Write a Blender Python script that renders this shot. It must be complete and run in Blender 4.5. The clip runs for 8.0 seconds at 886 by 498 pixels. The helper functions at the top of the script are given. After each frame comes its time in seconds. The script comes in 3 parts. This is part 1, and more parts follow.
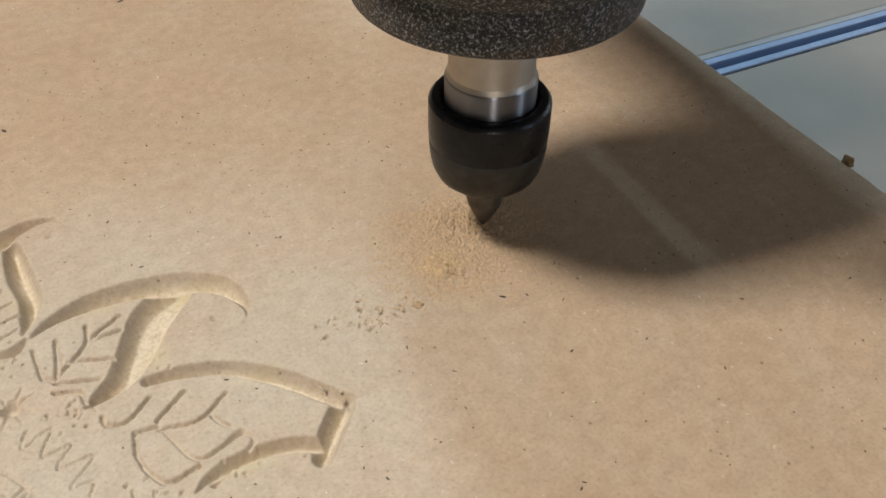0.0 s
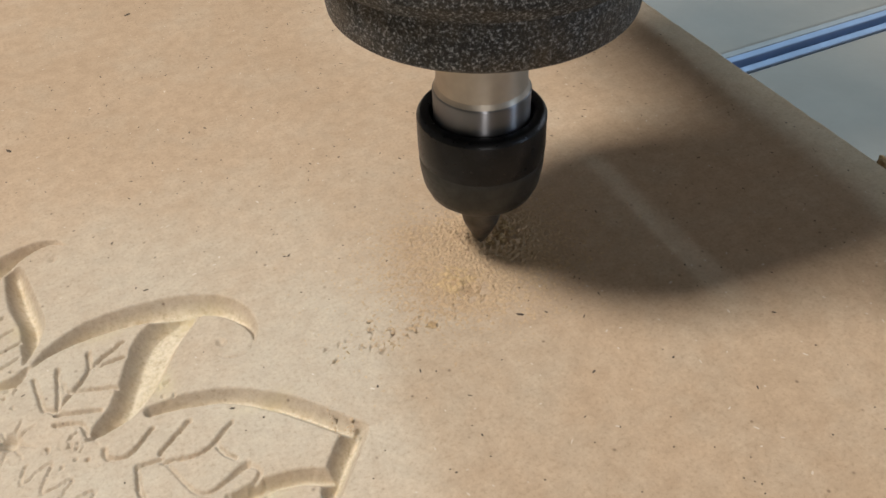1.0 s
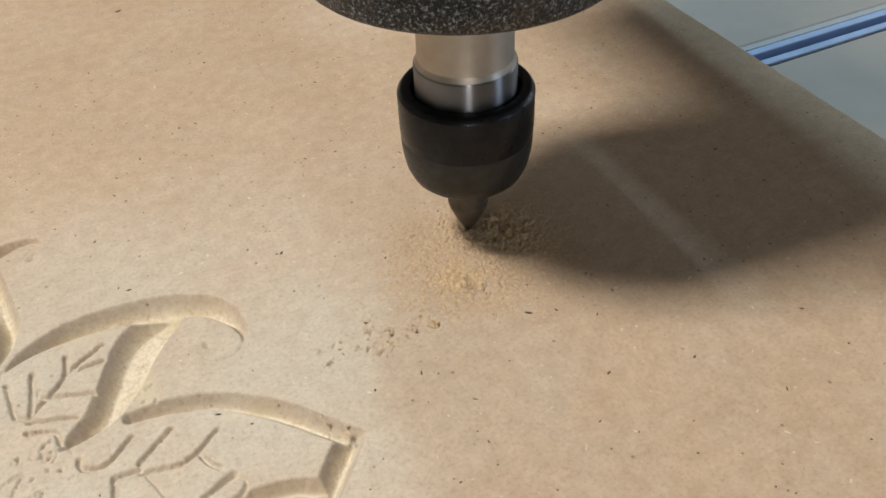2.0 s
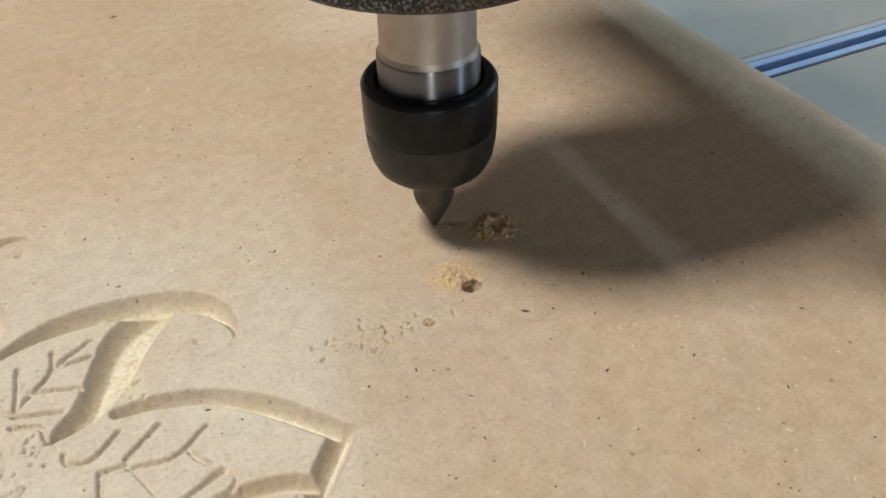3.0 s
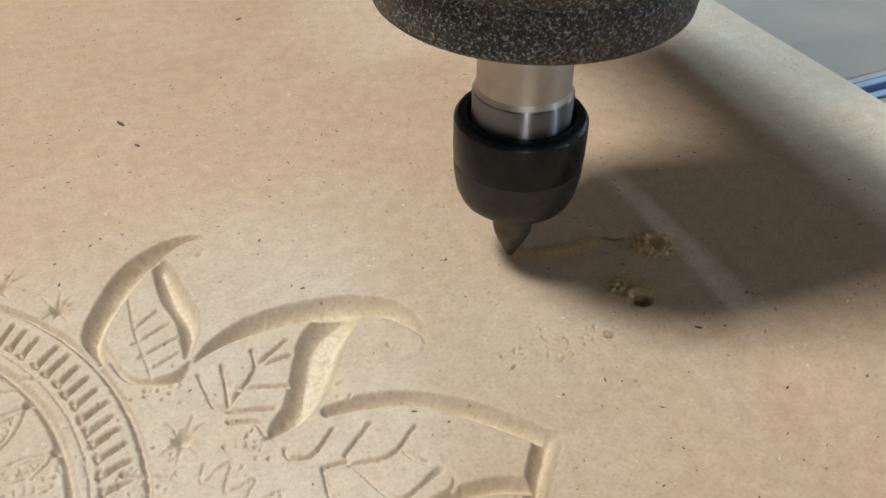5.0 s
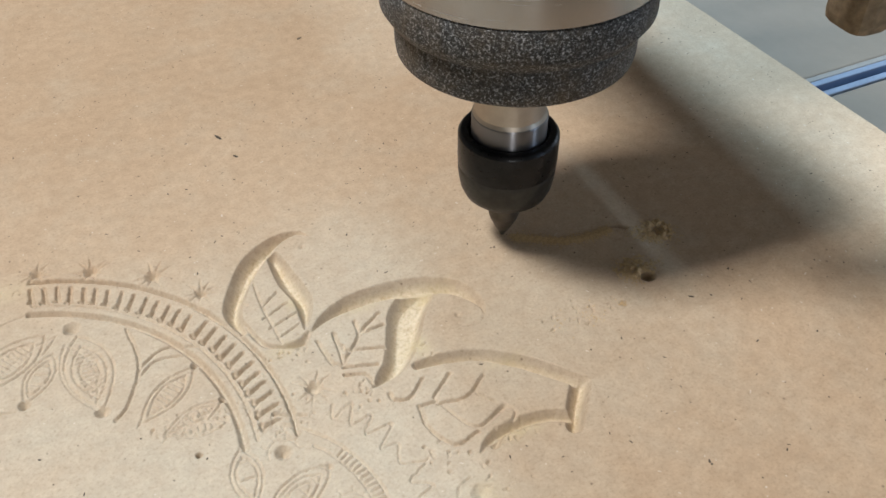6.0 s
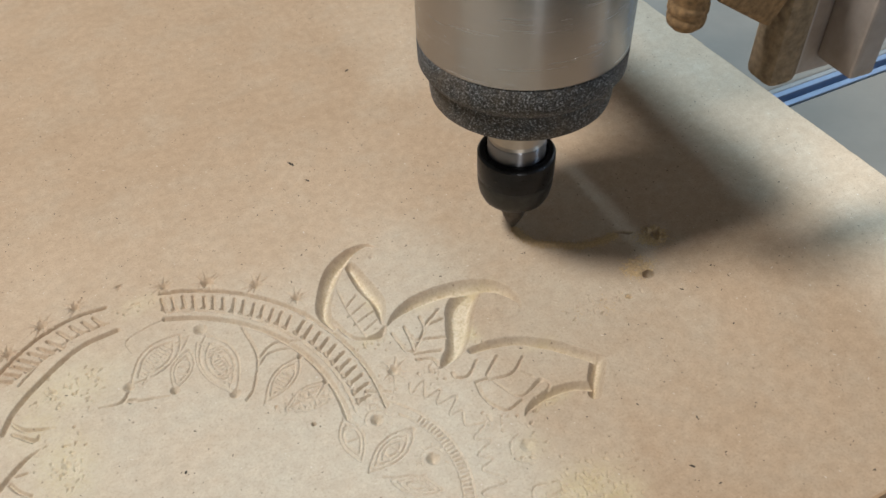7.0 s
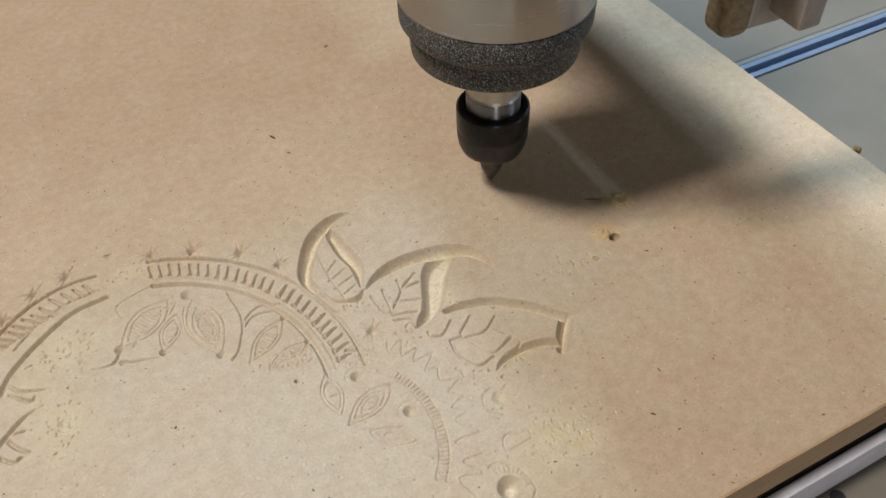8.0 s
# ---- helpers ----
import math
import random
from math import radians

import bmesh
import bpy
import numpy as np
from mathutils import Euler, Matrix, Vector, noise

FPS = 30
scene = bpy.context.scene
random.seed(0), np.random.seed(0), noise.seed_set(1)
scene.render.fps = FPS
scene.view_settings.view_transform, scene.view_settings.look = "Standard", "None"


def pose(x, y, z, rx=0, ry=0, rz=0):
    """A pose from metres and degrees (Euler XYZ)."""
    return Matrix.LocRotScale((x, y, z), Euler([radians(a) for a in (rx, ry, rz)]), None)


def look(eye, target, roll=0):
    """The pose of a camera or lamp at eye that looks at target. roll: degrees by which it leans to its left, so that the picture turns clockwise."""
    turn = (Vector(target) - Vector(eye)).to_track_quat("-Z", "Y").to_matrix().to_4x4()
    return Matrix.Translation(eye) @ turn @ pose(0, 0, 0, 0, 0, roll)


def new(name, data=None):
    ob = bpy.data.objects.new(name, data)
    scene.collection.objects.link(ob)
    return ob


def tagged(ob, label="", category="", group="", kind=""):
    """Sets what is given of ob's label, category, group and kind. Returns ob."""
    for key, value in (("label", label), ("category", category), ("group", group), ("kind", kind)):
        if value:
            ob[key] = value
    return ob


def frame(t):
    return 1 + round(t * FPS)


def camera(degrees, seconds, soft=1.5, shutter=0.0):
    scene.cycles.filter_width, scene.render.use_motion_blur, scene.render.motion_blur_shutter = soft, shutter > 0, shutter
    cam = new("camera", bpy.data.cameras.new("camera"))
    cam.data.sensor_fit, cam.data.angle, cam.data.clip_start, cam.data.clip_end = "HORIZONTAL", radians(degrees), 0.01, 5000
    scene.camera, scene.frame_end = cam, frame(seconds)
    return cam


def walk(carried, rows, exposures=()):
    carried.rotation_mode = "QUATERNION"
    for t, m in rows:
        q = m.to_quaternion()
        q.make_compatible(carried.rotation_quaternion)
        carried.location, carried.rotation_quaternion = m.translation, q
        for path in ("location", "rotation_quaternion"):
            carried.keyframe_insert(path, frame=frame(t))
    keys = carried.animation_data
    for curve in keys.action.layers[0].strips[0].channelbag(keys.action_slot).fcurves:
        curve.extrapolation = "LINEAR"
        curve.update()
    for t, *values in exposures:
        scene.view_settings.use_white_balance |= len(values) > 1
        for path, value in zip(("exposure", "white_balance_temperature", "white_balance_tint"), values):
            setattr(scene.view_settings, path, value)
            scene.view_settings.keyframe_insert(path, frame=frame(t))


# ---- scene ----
cam = camera(55.0, 8.0, soft=1.6)
PATH = [
    (0, (-0.03202, -0.12699, 0.17034), (0.25616, 0.54821, -0.50868), 0.75),
    (0.5, (-0.02806, -0.12573, 0.16072), (0.25385, 0.56115, -0.50915), 0.15),
    (1, (-0.02493, -0.11855, 0.16636), (0.23571, 0.56882, -0.51158), -2.01),
    (1.5, (-0.02103, -0.11167, 0.15305), (0.24079, 0.58474, -0.51513), -2.65),
    (1.7, (-0.02239, -0.11213, 0.15216), (0.23717, 0.58775, -0.51326), -2.76),
    (2.8, (-0.01841, -0.11124, 0.14954), (0.25035, 0.60111, -0.49879), -2.30),
    (3, (-0.02376, -0.11410, 0.14444), (0.25273, 0.60367, -0.49459), -1.79),
    (3.5, (-0.02636, -0.10686, 0.14630), (0.25856, 0.60003, -0.50109), -0.71),
    (4, (-0.04105, -0.10003, 0.14533), (0.24207, 0.61294, -0.49617), 0.23),
    (4.5, (-0.05560, -0.09488, 0.14711), (0.22474, 0.61761, -0.49614), 0.71),
    (4.7, (-0.06162, -0.09654, 0.14858), (0.22129, 0.61617, -0.49330), 0.86),
    (5.8, (-0.09504, -0.12534, 0.19137), (0.18917, 0.57453, -0.46393), 0.29),
    (6, (-0.10424, -0.13475, 0.20528), (0.17386, 0.54585, -0.47255), 0.01),
    (6.5, (-0.12568, -0.15295, 0.24437), (0.14217, 0.50298, -0.46132), -0.93),
    (7, (-0.13832, -0.16728, 0.27174), (0.13101, 0.48485, -0.43691), -1.52),
    (7.5, (-0.14991, -0.18631, 0.28192), (0.12834, 0.46319, -0.42571), -1.23),
    (8, (-0.13929, -0.18478, 0.27911), (0.13449, 0.44735, -0.44577), -1.56),
]
walk(cam, [(t, look(eye, target, roll)) for t, eye, target, roll in PATH],
     [(0, -0.17, 6500, 10), (1.5, -0.03, 6350, 9), (3, 0.0, 6200, 8), (4.5, -0.01, 6150, 8), (6, -0.04, 6150, 8), (6.5, -0.15, 6150, 8), (7, -0.19, 6150, 8), (7.5, -0.24, 6150, 8), (8, -0.33, 6350, 9)])

# ---- light: a workshop ceiling lamp, daylight, and lamps added out of view ----
world = bpy.data.worlds.new("workshop_air")
scene.world = world
world.use_nodes = True
world.node_tree.nodes["Background"].inputs[0].default_value = (1.0, 0.57, 0.27, 1)
world.node_tree.nodes["Background"].inputs[1].default_value = 0.13


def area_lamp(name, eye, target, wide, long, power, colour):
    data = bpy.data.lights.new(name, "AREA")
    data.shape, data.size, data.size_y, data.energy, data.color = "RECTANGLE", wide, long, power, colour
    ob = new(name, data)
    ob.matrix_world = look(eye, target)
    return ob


# lamp at the -x side: throws the spindle's shadow towards +x
area_lamp("ceiling_lamp", (-1.16, 0.245, 2.36), (0.02, 0.06, 0.0), 0.46, 0.42, 86.0, (1.0, 0.955, 0.90))
# cool daylight from behind the machine
area_lamp("daylight_lamp", (-0.04, 2.15, 2.59), (0.03, 0.08, 0.0), 0.09, 0.50, 118.0, (0.62, 0.82, 1.0))
area_lamp("daylight_lamp", (0.04, 1.50, 2.74), (0.0, 0.05, 0.0), 0.26, 0.60, 67.0, (0.53, 0.785, 1.0))
# two tall narrow unseen lamps behind the camera, inferred from streaks on the steel
area_lamp("unseen_lamp", (1.75, -1.45, 0.45), (0.0, 0.0, 0.1), 0.03, 1.3, 7.0, (0.60, 0.77, 1.0))
area_lamp("unseen_lamp", (-0.55, -1.90, 0.45), (0.0, 0.0, 0.1), 0.03, 1.3, 8.0, (1.0, 0.95, 0.9))
# broad unseen fill lamp added on the +x side for the groove walls
area_lamp("unseen_lamp", (2.30, 0.30, 0.36), (0.0, 0.05, 0.0), 1.0, 0.5, 5.0, (0.78, 0.86, 1.0))


# ---- materials ----
def material(name):
    m = bpy.data.materials.new(name)
    m.use_nodes = True
    return m, m.node_tree.nodes, m.node_tree.links, m.node_tree.nodes["Principled BSDF"]


def noise_node(nodes, links, scale, detail=4.0, rough=0.55, stretch=None):
    coord = nodes.new("ShaderNodeTexCoord")
    n = nodes.new("ShaderNodeTexNoise")
    n.inputs["Scale"].default_value, n.inputs["Detail"].default_value, n.inputs["Roughness"].default_value = scale, detail, rough
    if stretch:
        mp = nodes.new("ShaderNodeMapping")
        mp.inputs["Scale"].default_value = stretch
        links.new(coord.outputs["Object"], mp.inputs["Vector"])
        links.new(mp.outputs[0], n.inputs["Vector"])
    else:
        links.new(coord.outputs["Object"], n.inputs["Vector"])
    return n.outputs["Fac"]


def ramp(nodes, links, fac, stops):
    r = nodes.new("ShaderNodeValToRGB")
    while len(r.color_ramp.elements) < len(stops):
        r.color_ramp.elements.new(0.5)
    for e, (p, c) in zip(r.color_ramp.elements, stops):
        e.position, e.color = p, (c if len(c) == 4 else (*c, 1)) if not isinstance(c, (int, float)) else (c, c, c, 1)
    links.new(fac, r.inputs[0])
    return r.outputs[0]


def mix(nodes, links, fac, a, b, blend="MIX"):
    n = nodes.new("ShaderNodeMix")
    n.data_type, n.blend_type = "RGBA", blend
    for sock, v in ((n.inputs[0], fac), (n.inputs[6], a), (n.inputs[7], b)):
        if isinstance(v, (int, float)):
            sock.default_value = v
        elif isinstance(v, tuple):
            sock.default_value = (*v, 1)
        else:
            links.new(v, sock)
    return n.outputs[2]


def bump(nodes, links, height, strength, distance, shader):
    b = nodes.new("ShaderNodeBump")
    b.inputs["Strength"].default_value, b.inputs["Distance"].default_value = strength, distance
    links.new(height, b.inputs["Height"])
    links.new(b.outputs[0], shader.inputs["Normal"])


def simple(name, colour, rough=0.5, metal=0.0, vary=0.12, scale=60.0, relief=0.0):
    m, nd, lk, sh = material(name)
    n = noise_node(nd, lk, scale)
    dark, light = tuple(c * (1 - vary) for c in colour), tuple(min(1, c * (1 + vary)) for c in colour)
    lk.new(ramp(nd, lk, n, [(0.3, dark), (0.7, light)]), sh.inputs["Base Color"])
    lk.new(ramp(nd, lk, noise_node(nd, lk, scale * 3), [(0.3, max(0.02, rough - 0.08)), (0.7, min(1, rough + 0.08))]), sh.inputs["Roughness"])
    sh.inputs["Metallic"].default_value = metal
    if relief:
        bump(nd, lk, noise_node(nd, lk, scale * 8, 3), 0.5, relief, sh)
    return m


def mdf_material():
    """Raw fibreboard: tan pressed face, paler dust and painted daylight over it, yellow fibres where it is cut."""
    m, nd, lk, sh = material("fibreboard")
    tan = ramp(nd, lk, noise_node(nd, lk, 22, 6, 0.65), [(0.3, (0.415, 0.298, 0.195)), (0.7, (0.465, 0.34, 0.228))])
    fleck = ramp(nd, lk, noise_node(nd, lk, 900, 5, 0.8), [(0.34, (0.73, 0.70, 0.655)), (0.47, (0.98, 0.98, 0.98)), (0.54, (1.0, 1.0, 1.0)), (0.68, (1.16, 1.17, 1.18))])
    tan = mix(nd, lk, 0.8, tan, fleck, "MULTIPLY")
    mott = ramp(nd, lk, noise_node(nd, lk, 210, 4, 0.6), [(0.35, (0.93, 0.92, 0.91)), (0.65, (1.05, 1.05, 1.05))])
    fleck = mix(nd, lk, 1.0, fleck, mott, "MULTIPLY")
    tan = mix(nd, lk, 1.0, tan, mott, "MULTIPLY")
    # pale dust tint, with some of the daylight painted into the colour
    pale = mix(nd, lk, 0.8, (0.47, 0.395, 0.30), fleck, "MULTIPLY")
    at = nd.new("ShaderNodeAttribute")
    at.attribute_name = "dust_and_light"
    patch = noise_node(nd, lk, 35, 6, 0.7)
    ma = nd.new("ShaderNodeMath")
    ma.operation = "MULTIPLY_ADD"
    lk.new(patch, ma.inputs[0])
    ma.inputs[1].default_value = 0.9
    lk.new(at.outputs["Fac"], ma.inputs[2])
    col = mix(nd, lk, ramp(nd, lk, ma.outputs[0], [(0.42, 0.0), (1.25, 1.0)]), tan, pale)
    cut = nd.new("ShaderNodeAttribute")
    cut.attribute_name = "cut"
    fibre = ramp(nd, lk, noise_node(nd, lk, 130, 7, 0.8), [(0.3, (0.50, 0.37, 0.22)), (0.45, (0.58, 0.47, 0.325)), (0.7, (0.63, 0.535, 0.40))])
    fibre = mix(nd, lk, 1.0, fibre, ramp(nd, lk, noise_node(nd, lk, 650, 4, 0.75), [(0.34, (0.74, 0.70, 0.64)), (0.52, (1.0, 1.0, 1.0)), (0.68, (1.08, 1.08, 1.08))]), "MULTIPLY")
    col = mix(nd, lk, cut.outputs["Fac"], col, fibre)
    stain = nd.new("ShaderNodeAttribute")
    stain.attribute_name = "stain"
    yellow = ramp(nd, lk, noise_node(nd, lk, 90, 6, 0.75), [(0.35, (0.45, 0.345, 0.19)), (0.65, (0.56, 0.465, 0.31))])
    col = mix(nd, lk, stain.outputs["Fac"], col, yellow)
    # scattered dark bark specks in the pressed face
    co = nd.new("ShaderNodeTexCoord")
    for scale, size in ((230, 0.055), (120, 0.035)):
        vo = nd.new("ShaderNodeTexVoronoi")
        vo.inputs["Scale"].default_value = scale
        lk.new(co.outputs["Object"], vo.inputs["Vector"])
        keep = ramp(nd, lk, vo.outputs["Color"], [(0.70, 0.0), (0.78, 1.0)])
        dot = ramp(nd, lk, vo.outputs["Distance"], [(size, 1.0), (size * 2.4, 0.0)])
        fac = mix(nd, lk, 1.0, keep, dot, "MULTIPLY")
        fac = mix(nd, lk, 1.0, fac, (0.62, 0.62, 0.62), "MULTIPLY")
        col = mix(nd, lk, fac, col, (0.10, 0.06, 0.035))
    lk.new(col, sh.inputs["Base Color"])
    lk.new(ramp(nd, lk, patch, [(0.3, 0.62), (0.7, 0.85)]), sh.inputs["Roughness"])
    sh.inputs["Specular IOR Level"].default_value = 0.35
    bump(nd, lk, noise_node(nd, lk, 1400, 4, 0.7), 0.18, 0.0003, sh)
    return m


def edge_material():
    m, nd, lk, sh = material("fibreboard_edge")
    n = noise_node(nd, lk, 60, 6, 0.7, (1, 1, 8))
    lk.new(ramp(nd, lk, n, [(0.3, (0.34, 0.215, 0.12)), (0.7, (0.45, 0.30, 0.175))]), sh.inputs["Base Color"])
    sh.inputs["Roughness"].default_value = 0.85
    bump(nd, lk, noise_node(nd, lk, 600, 3), 0.4, 0.0005, sh)
    return m


def upright_streaks(nd, lk, sh):
    tan = nd.new("ShaderNodeTangent")
    tan.direction_type, tan.axis = "RADIAL", "Z"
    lk.new(tan.outputs[0], sh.inputs["Tangent"])
    sh.inputs["Anisotropic"].default_value, sh.inputs["Anisotropic Rotation"].default_value = 0.88, 0.25


def brushed_steel():
    """Turned steel: fine rings round the axis."""
    m, nd, lk, sh = material("brushed_steel")
    n = noise_node(nd, lk, 40, 5, 0.6, (1.0, 1.0, 60.0))
    spots = noise_node(nd, lk, 420, 3, 0.6)
    base = ramp(nd, lk, n, [(0.3, (0.34, 0.34, 0.345)), (0.7, (0.39, 0.39, 0.395))])
    lk.new(mix(nd, lk, ramp(nd, lk, spots, [(0.62, 0.0), (0.70, 0.35)]), base, (0.26, 0.22, 0.17)), sh.inputs["Base Color"])
    lk.new(ramp(nd, lk, n, [(0.3, 0.22), (0.7, 0.28)]), sh.inputs["Roughness"])
    sh.inputs["Metallic"].default_value = 1.0
    upright_streaks(nd, lk, sh)
    return m


def cast_ring(dusty):
    """Dark blasted metal with bright grain; sawdust clings to its lower part."""
    m, nd, lk, sh = material("dark_cast_metal")
    g = noise_node(nd, lk, 1350, 3, 0.8)
    base = ramp(nd, lk, g, [(0.42, (0.006, 0.0065, 0.007)), (0.54, (0.04, 0.041, 0.042)), (0.66, (0.40, 0.405, 0.41))])
    d = ramp(nd, lk, noise_node(nd, lk, 55, 6, 0.75), [(0.45 - dusty, 0.0), (0.75 - dusty, 0.75)])
    base = mix(nd, lk, d, base, ramp(nd, lk, g, [(0.35, (0.03, 0.022, 0.012)), (0.7, (0.17, 0.12, 0.07))]))
    lk.new(base, sh.inputs["Base Color"])
    sh.inputs["Roughness"].default_value = 0.55
    sh.inputs["Metallic"].default_value = 0.25
    bump(nd, lk, g, 0.7, 0.0006, sh)
    return m


MDF, MDF_EDGE, STEEL = mdf_material(), edge_material(), brushed_steel()
CAST, CAST_DUSTY = cast_ring(0.0), cast_ring(0.07)
NUT = simple("black_oxide_steel", (0.012, 0.012, 0.013), 0.33, 0.6, 0.3, 300)
# slightly lighter tone for the nut's lower end
NUT_LOW = simple("lighter_black_steel", (0.030, 0.029, 0.026), 0.45, 0.5, 0.3, 300)
NECK_LOW = simple("ground_steel", (0.21, 0.21, 0.225), 0.36, 1.0, 0.0, 30)
upright_streaks(NECK_LOW.node_tree.nodes, NECK_LOW.node_tree.links, NECK_LOW.node_tree.nodes["Principled BSDF"])
NECK_UP = simple("dusty_steel", (0.42, 0.37, 0.31), 0.42, 0.8, 0.12, 120)
CARBIDE = simple("dusty_carbide", (0.085, 0.072, 0.058), 0.5, 0.5, 0.3, 400)
BED = simple("bed_panel_paint", (0.158, 0.134, 0.106), 0.6, 0.0, 0.06, 25, 0.0002)
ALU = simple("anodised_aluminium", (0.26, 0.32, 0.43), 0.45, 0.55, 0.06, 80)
SEAT = simple("grey_seat_strip", (0.18, 0.175, 0.165), 0.6, 0.0, 0.08, 60)
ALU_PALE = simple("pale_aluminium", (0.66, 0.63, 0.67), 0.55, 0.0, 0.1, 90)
# darker aluminium for the channels: the slot's shade is put into the colour
ALU_SHADED = simple("shaded_slot_aluminium", (0.14, 0.19, 0.29), 0.4, 0.5, 0.1, 80)
BRACKET = simple("dusty_aluminium", (0.33, 0.285, 0.25), 0.55, 0.35, 0.18, 90, 0.0002)
FUZZ_GREY = simple("sawdust_coated_metal", (0.21, 0.155, 0.095), 0.9, 0.1, 0.35, 350, 0.0006)
FUZZ = simple("clinging_sawdust", (0.24, 0.145, 0.065), 0.95, 0.0, 0.4, 500, 0.0008)
DUST = simple("fine_sawdust", (0.455, 0.325, 0.20), 0.95, 0.0, 0.2, 900, 0.0003)
FRESH = simple("fresh_sawdust", (0.50, 0.355, 0.195), 0.95, 0.0, 0.2, 900, 0.0003)
CHIP = simple("dark_fibre_chip", (0.055, 0.04, 0.028), 0.9, 0.0, 0.4, 700)
# near-black steel: the shade of a hole is put into its colour
BLACK = simple("hole_shadow_steel", (0.02, 0.02, 0.02), 0.7, 0.3)
# tone of the unseen walls, set for the light they bounce
PLASTER = simple("painted_plaster", (0.125, 0.10, 0.075), 0.9, 0.0, 0.05, 6)
CONCRETE = simple("concrete", (0.15, 0.125, 0.10), 0.9, 0.0, 0.2, 5)
FRAME_PAINT = simple("grey_machine_paint", (0.22, 0.23, 0.25), 0.5, 0.0, 0.1, 30)


# ---- mesh helpers ----
def part(name, bm, mat, parent=None, label="", smooth=False):
    me = bpy.data.meshes.new(name)
    bm.normal_update()
    if smooth:
        for f in bm.faces:
            f.smooth = True
    bm.to_mesh(me)
    bm.free()
    me.materials.append(mat)
    ob = new(name, me)
    ob.parent = parent
    if label:
        tagged(ob, label)
    return ob


def box(bm, lo, hi, m=Matrix()):
    r = bmesh.ops.create_cube(bm, size=1.0)
    s = [b - a for a, b in zip(lo, hi)]
    c = [(a + b) / 2 for a, b in zip(lo, hi)]
    bmesh.ops.transform(bm, matrix=m @ Matrix.Translation(c) @ Matrix.Diagonal((*s, 1)), verts=r["verts"])
    return r["verts"]


def bevelled(lo, hi, width=0.001, m=Matrix()):
    bm = bmesh.new()
    box(bm, lo, hi)
    bmesh.ops.bevel(bm, geom=bm.edges[:], offset=width, segments=2, affect="EDGES", profile=0.6)
    bmesh.ops.transform(bm, matrix=m, verts=bm.verts[:])
    return bm


def turned(profile, sides=96):
    """A body of revolution from (radius, height) pairs, bottom to top."""
    bm = bmesh.new()
    rings = []
    for r, z in profile:
        rings.append([bm.verts.new((r * math.cos(2 * math.pi * k / sides), r * math.sin(2 * math.pi * k / sides), z)) for k in range(sides)] if r > 1e-6 else [bm.verts.new((0, 0, z))])
    for a, b in zip(rings, rings[1:]):
        for k in range(sides):
            j = (k + 1) % sides
            if len(a) == 1:
                bm.faces.new((a[0], b[j], b[k]))
            elif len(b) == 1:
                bm.faces.new((a[k], a[j], b[0]))
            else:
                bm.faces.new((a[k], a[j], b[j], b[k]))
    return bm


def sharp_turned(profile, sides=96):
    """As turned(), with doubled rings at hard corners so that smooth shading keeps them crisp."""
    out = []
    for n, (r, z) in enumerate(profile):
        out.append((r, z))
        if 0 < n < len(profile) - 1:
            (a, b), (c, d) = profile[n - 1], profile[n + 1]
            la, lb = math.hypot(r - a, z - b), math.hypot(c - r, d - z)
            e = 0.00012
            out[-1:] = [(r + (a - r) * e / la, z + (b - z) * e / la), (r + (c - r) * e / lb, z + (d - z) * e / lb)]
    return turned(out, sides)


# ---- the board's own axes: turned a little on the machine ----
YAW = radians(3.6)
BOARD = Matrix.Rotation(YAW, 4, "Z")
U_RIGHT, V_NEAR, THICK, BED_Z = 0.183, -0.0943, 0.018, -0.042


def uv(x, y):
    """Millimetres in the world to metres along the board."""
    return ((x * math.cos(YAW) + y * math.sin(YAW)) / 1000, (-x * math.sin(YAW) + y * math.cos(YAW)) / 1000)


# ---- carving: a height field cut by strokes of a V cutter ----
U0, V0, STEP, NU, NV = -0.285, -0.088, 0.00033, 1122, 668
U1, V1 = U0 + STEP * (NU - 1), V0 + STEP * (NV - 1)
DEPTH = np.zeros((NV, NU))
RNG = np.random.RandomState(7)


def smooth_curve(points, step):
    """Catmull-Rom through points of any number of columns, sampled about every step."""
    p = np.array(points, float)
    if len(p) == 2:
        n = max(2, int(np.hypot(*(p[1] - p[0])[:2]) / step))
        return p[0] + (p[1] - p[0]) * np.linspace(0, 1, n)[:, None]
    p = np.vstack([2 * p[0] - p[1], p, 2 * p[-1] - p[-2]])
    out = []
    for a, b, c, d in zip(p, p[1:], p[2:], p[3:]):
        n = max(2, int(np.hypot(*(c - b)[:2]) / step))
        t = np.linspace(0, 1, n, endpoint=False)[:, None]
        out.append(0.5 * (2 * b + (c - a) * t + (2 * a - 5 * b + 4 * c - d) * t * t + (3 * b - a - 3 * c + d) * t ** 3))
    return np.vstack(out + [p[-2:-1]])


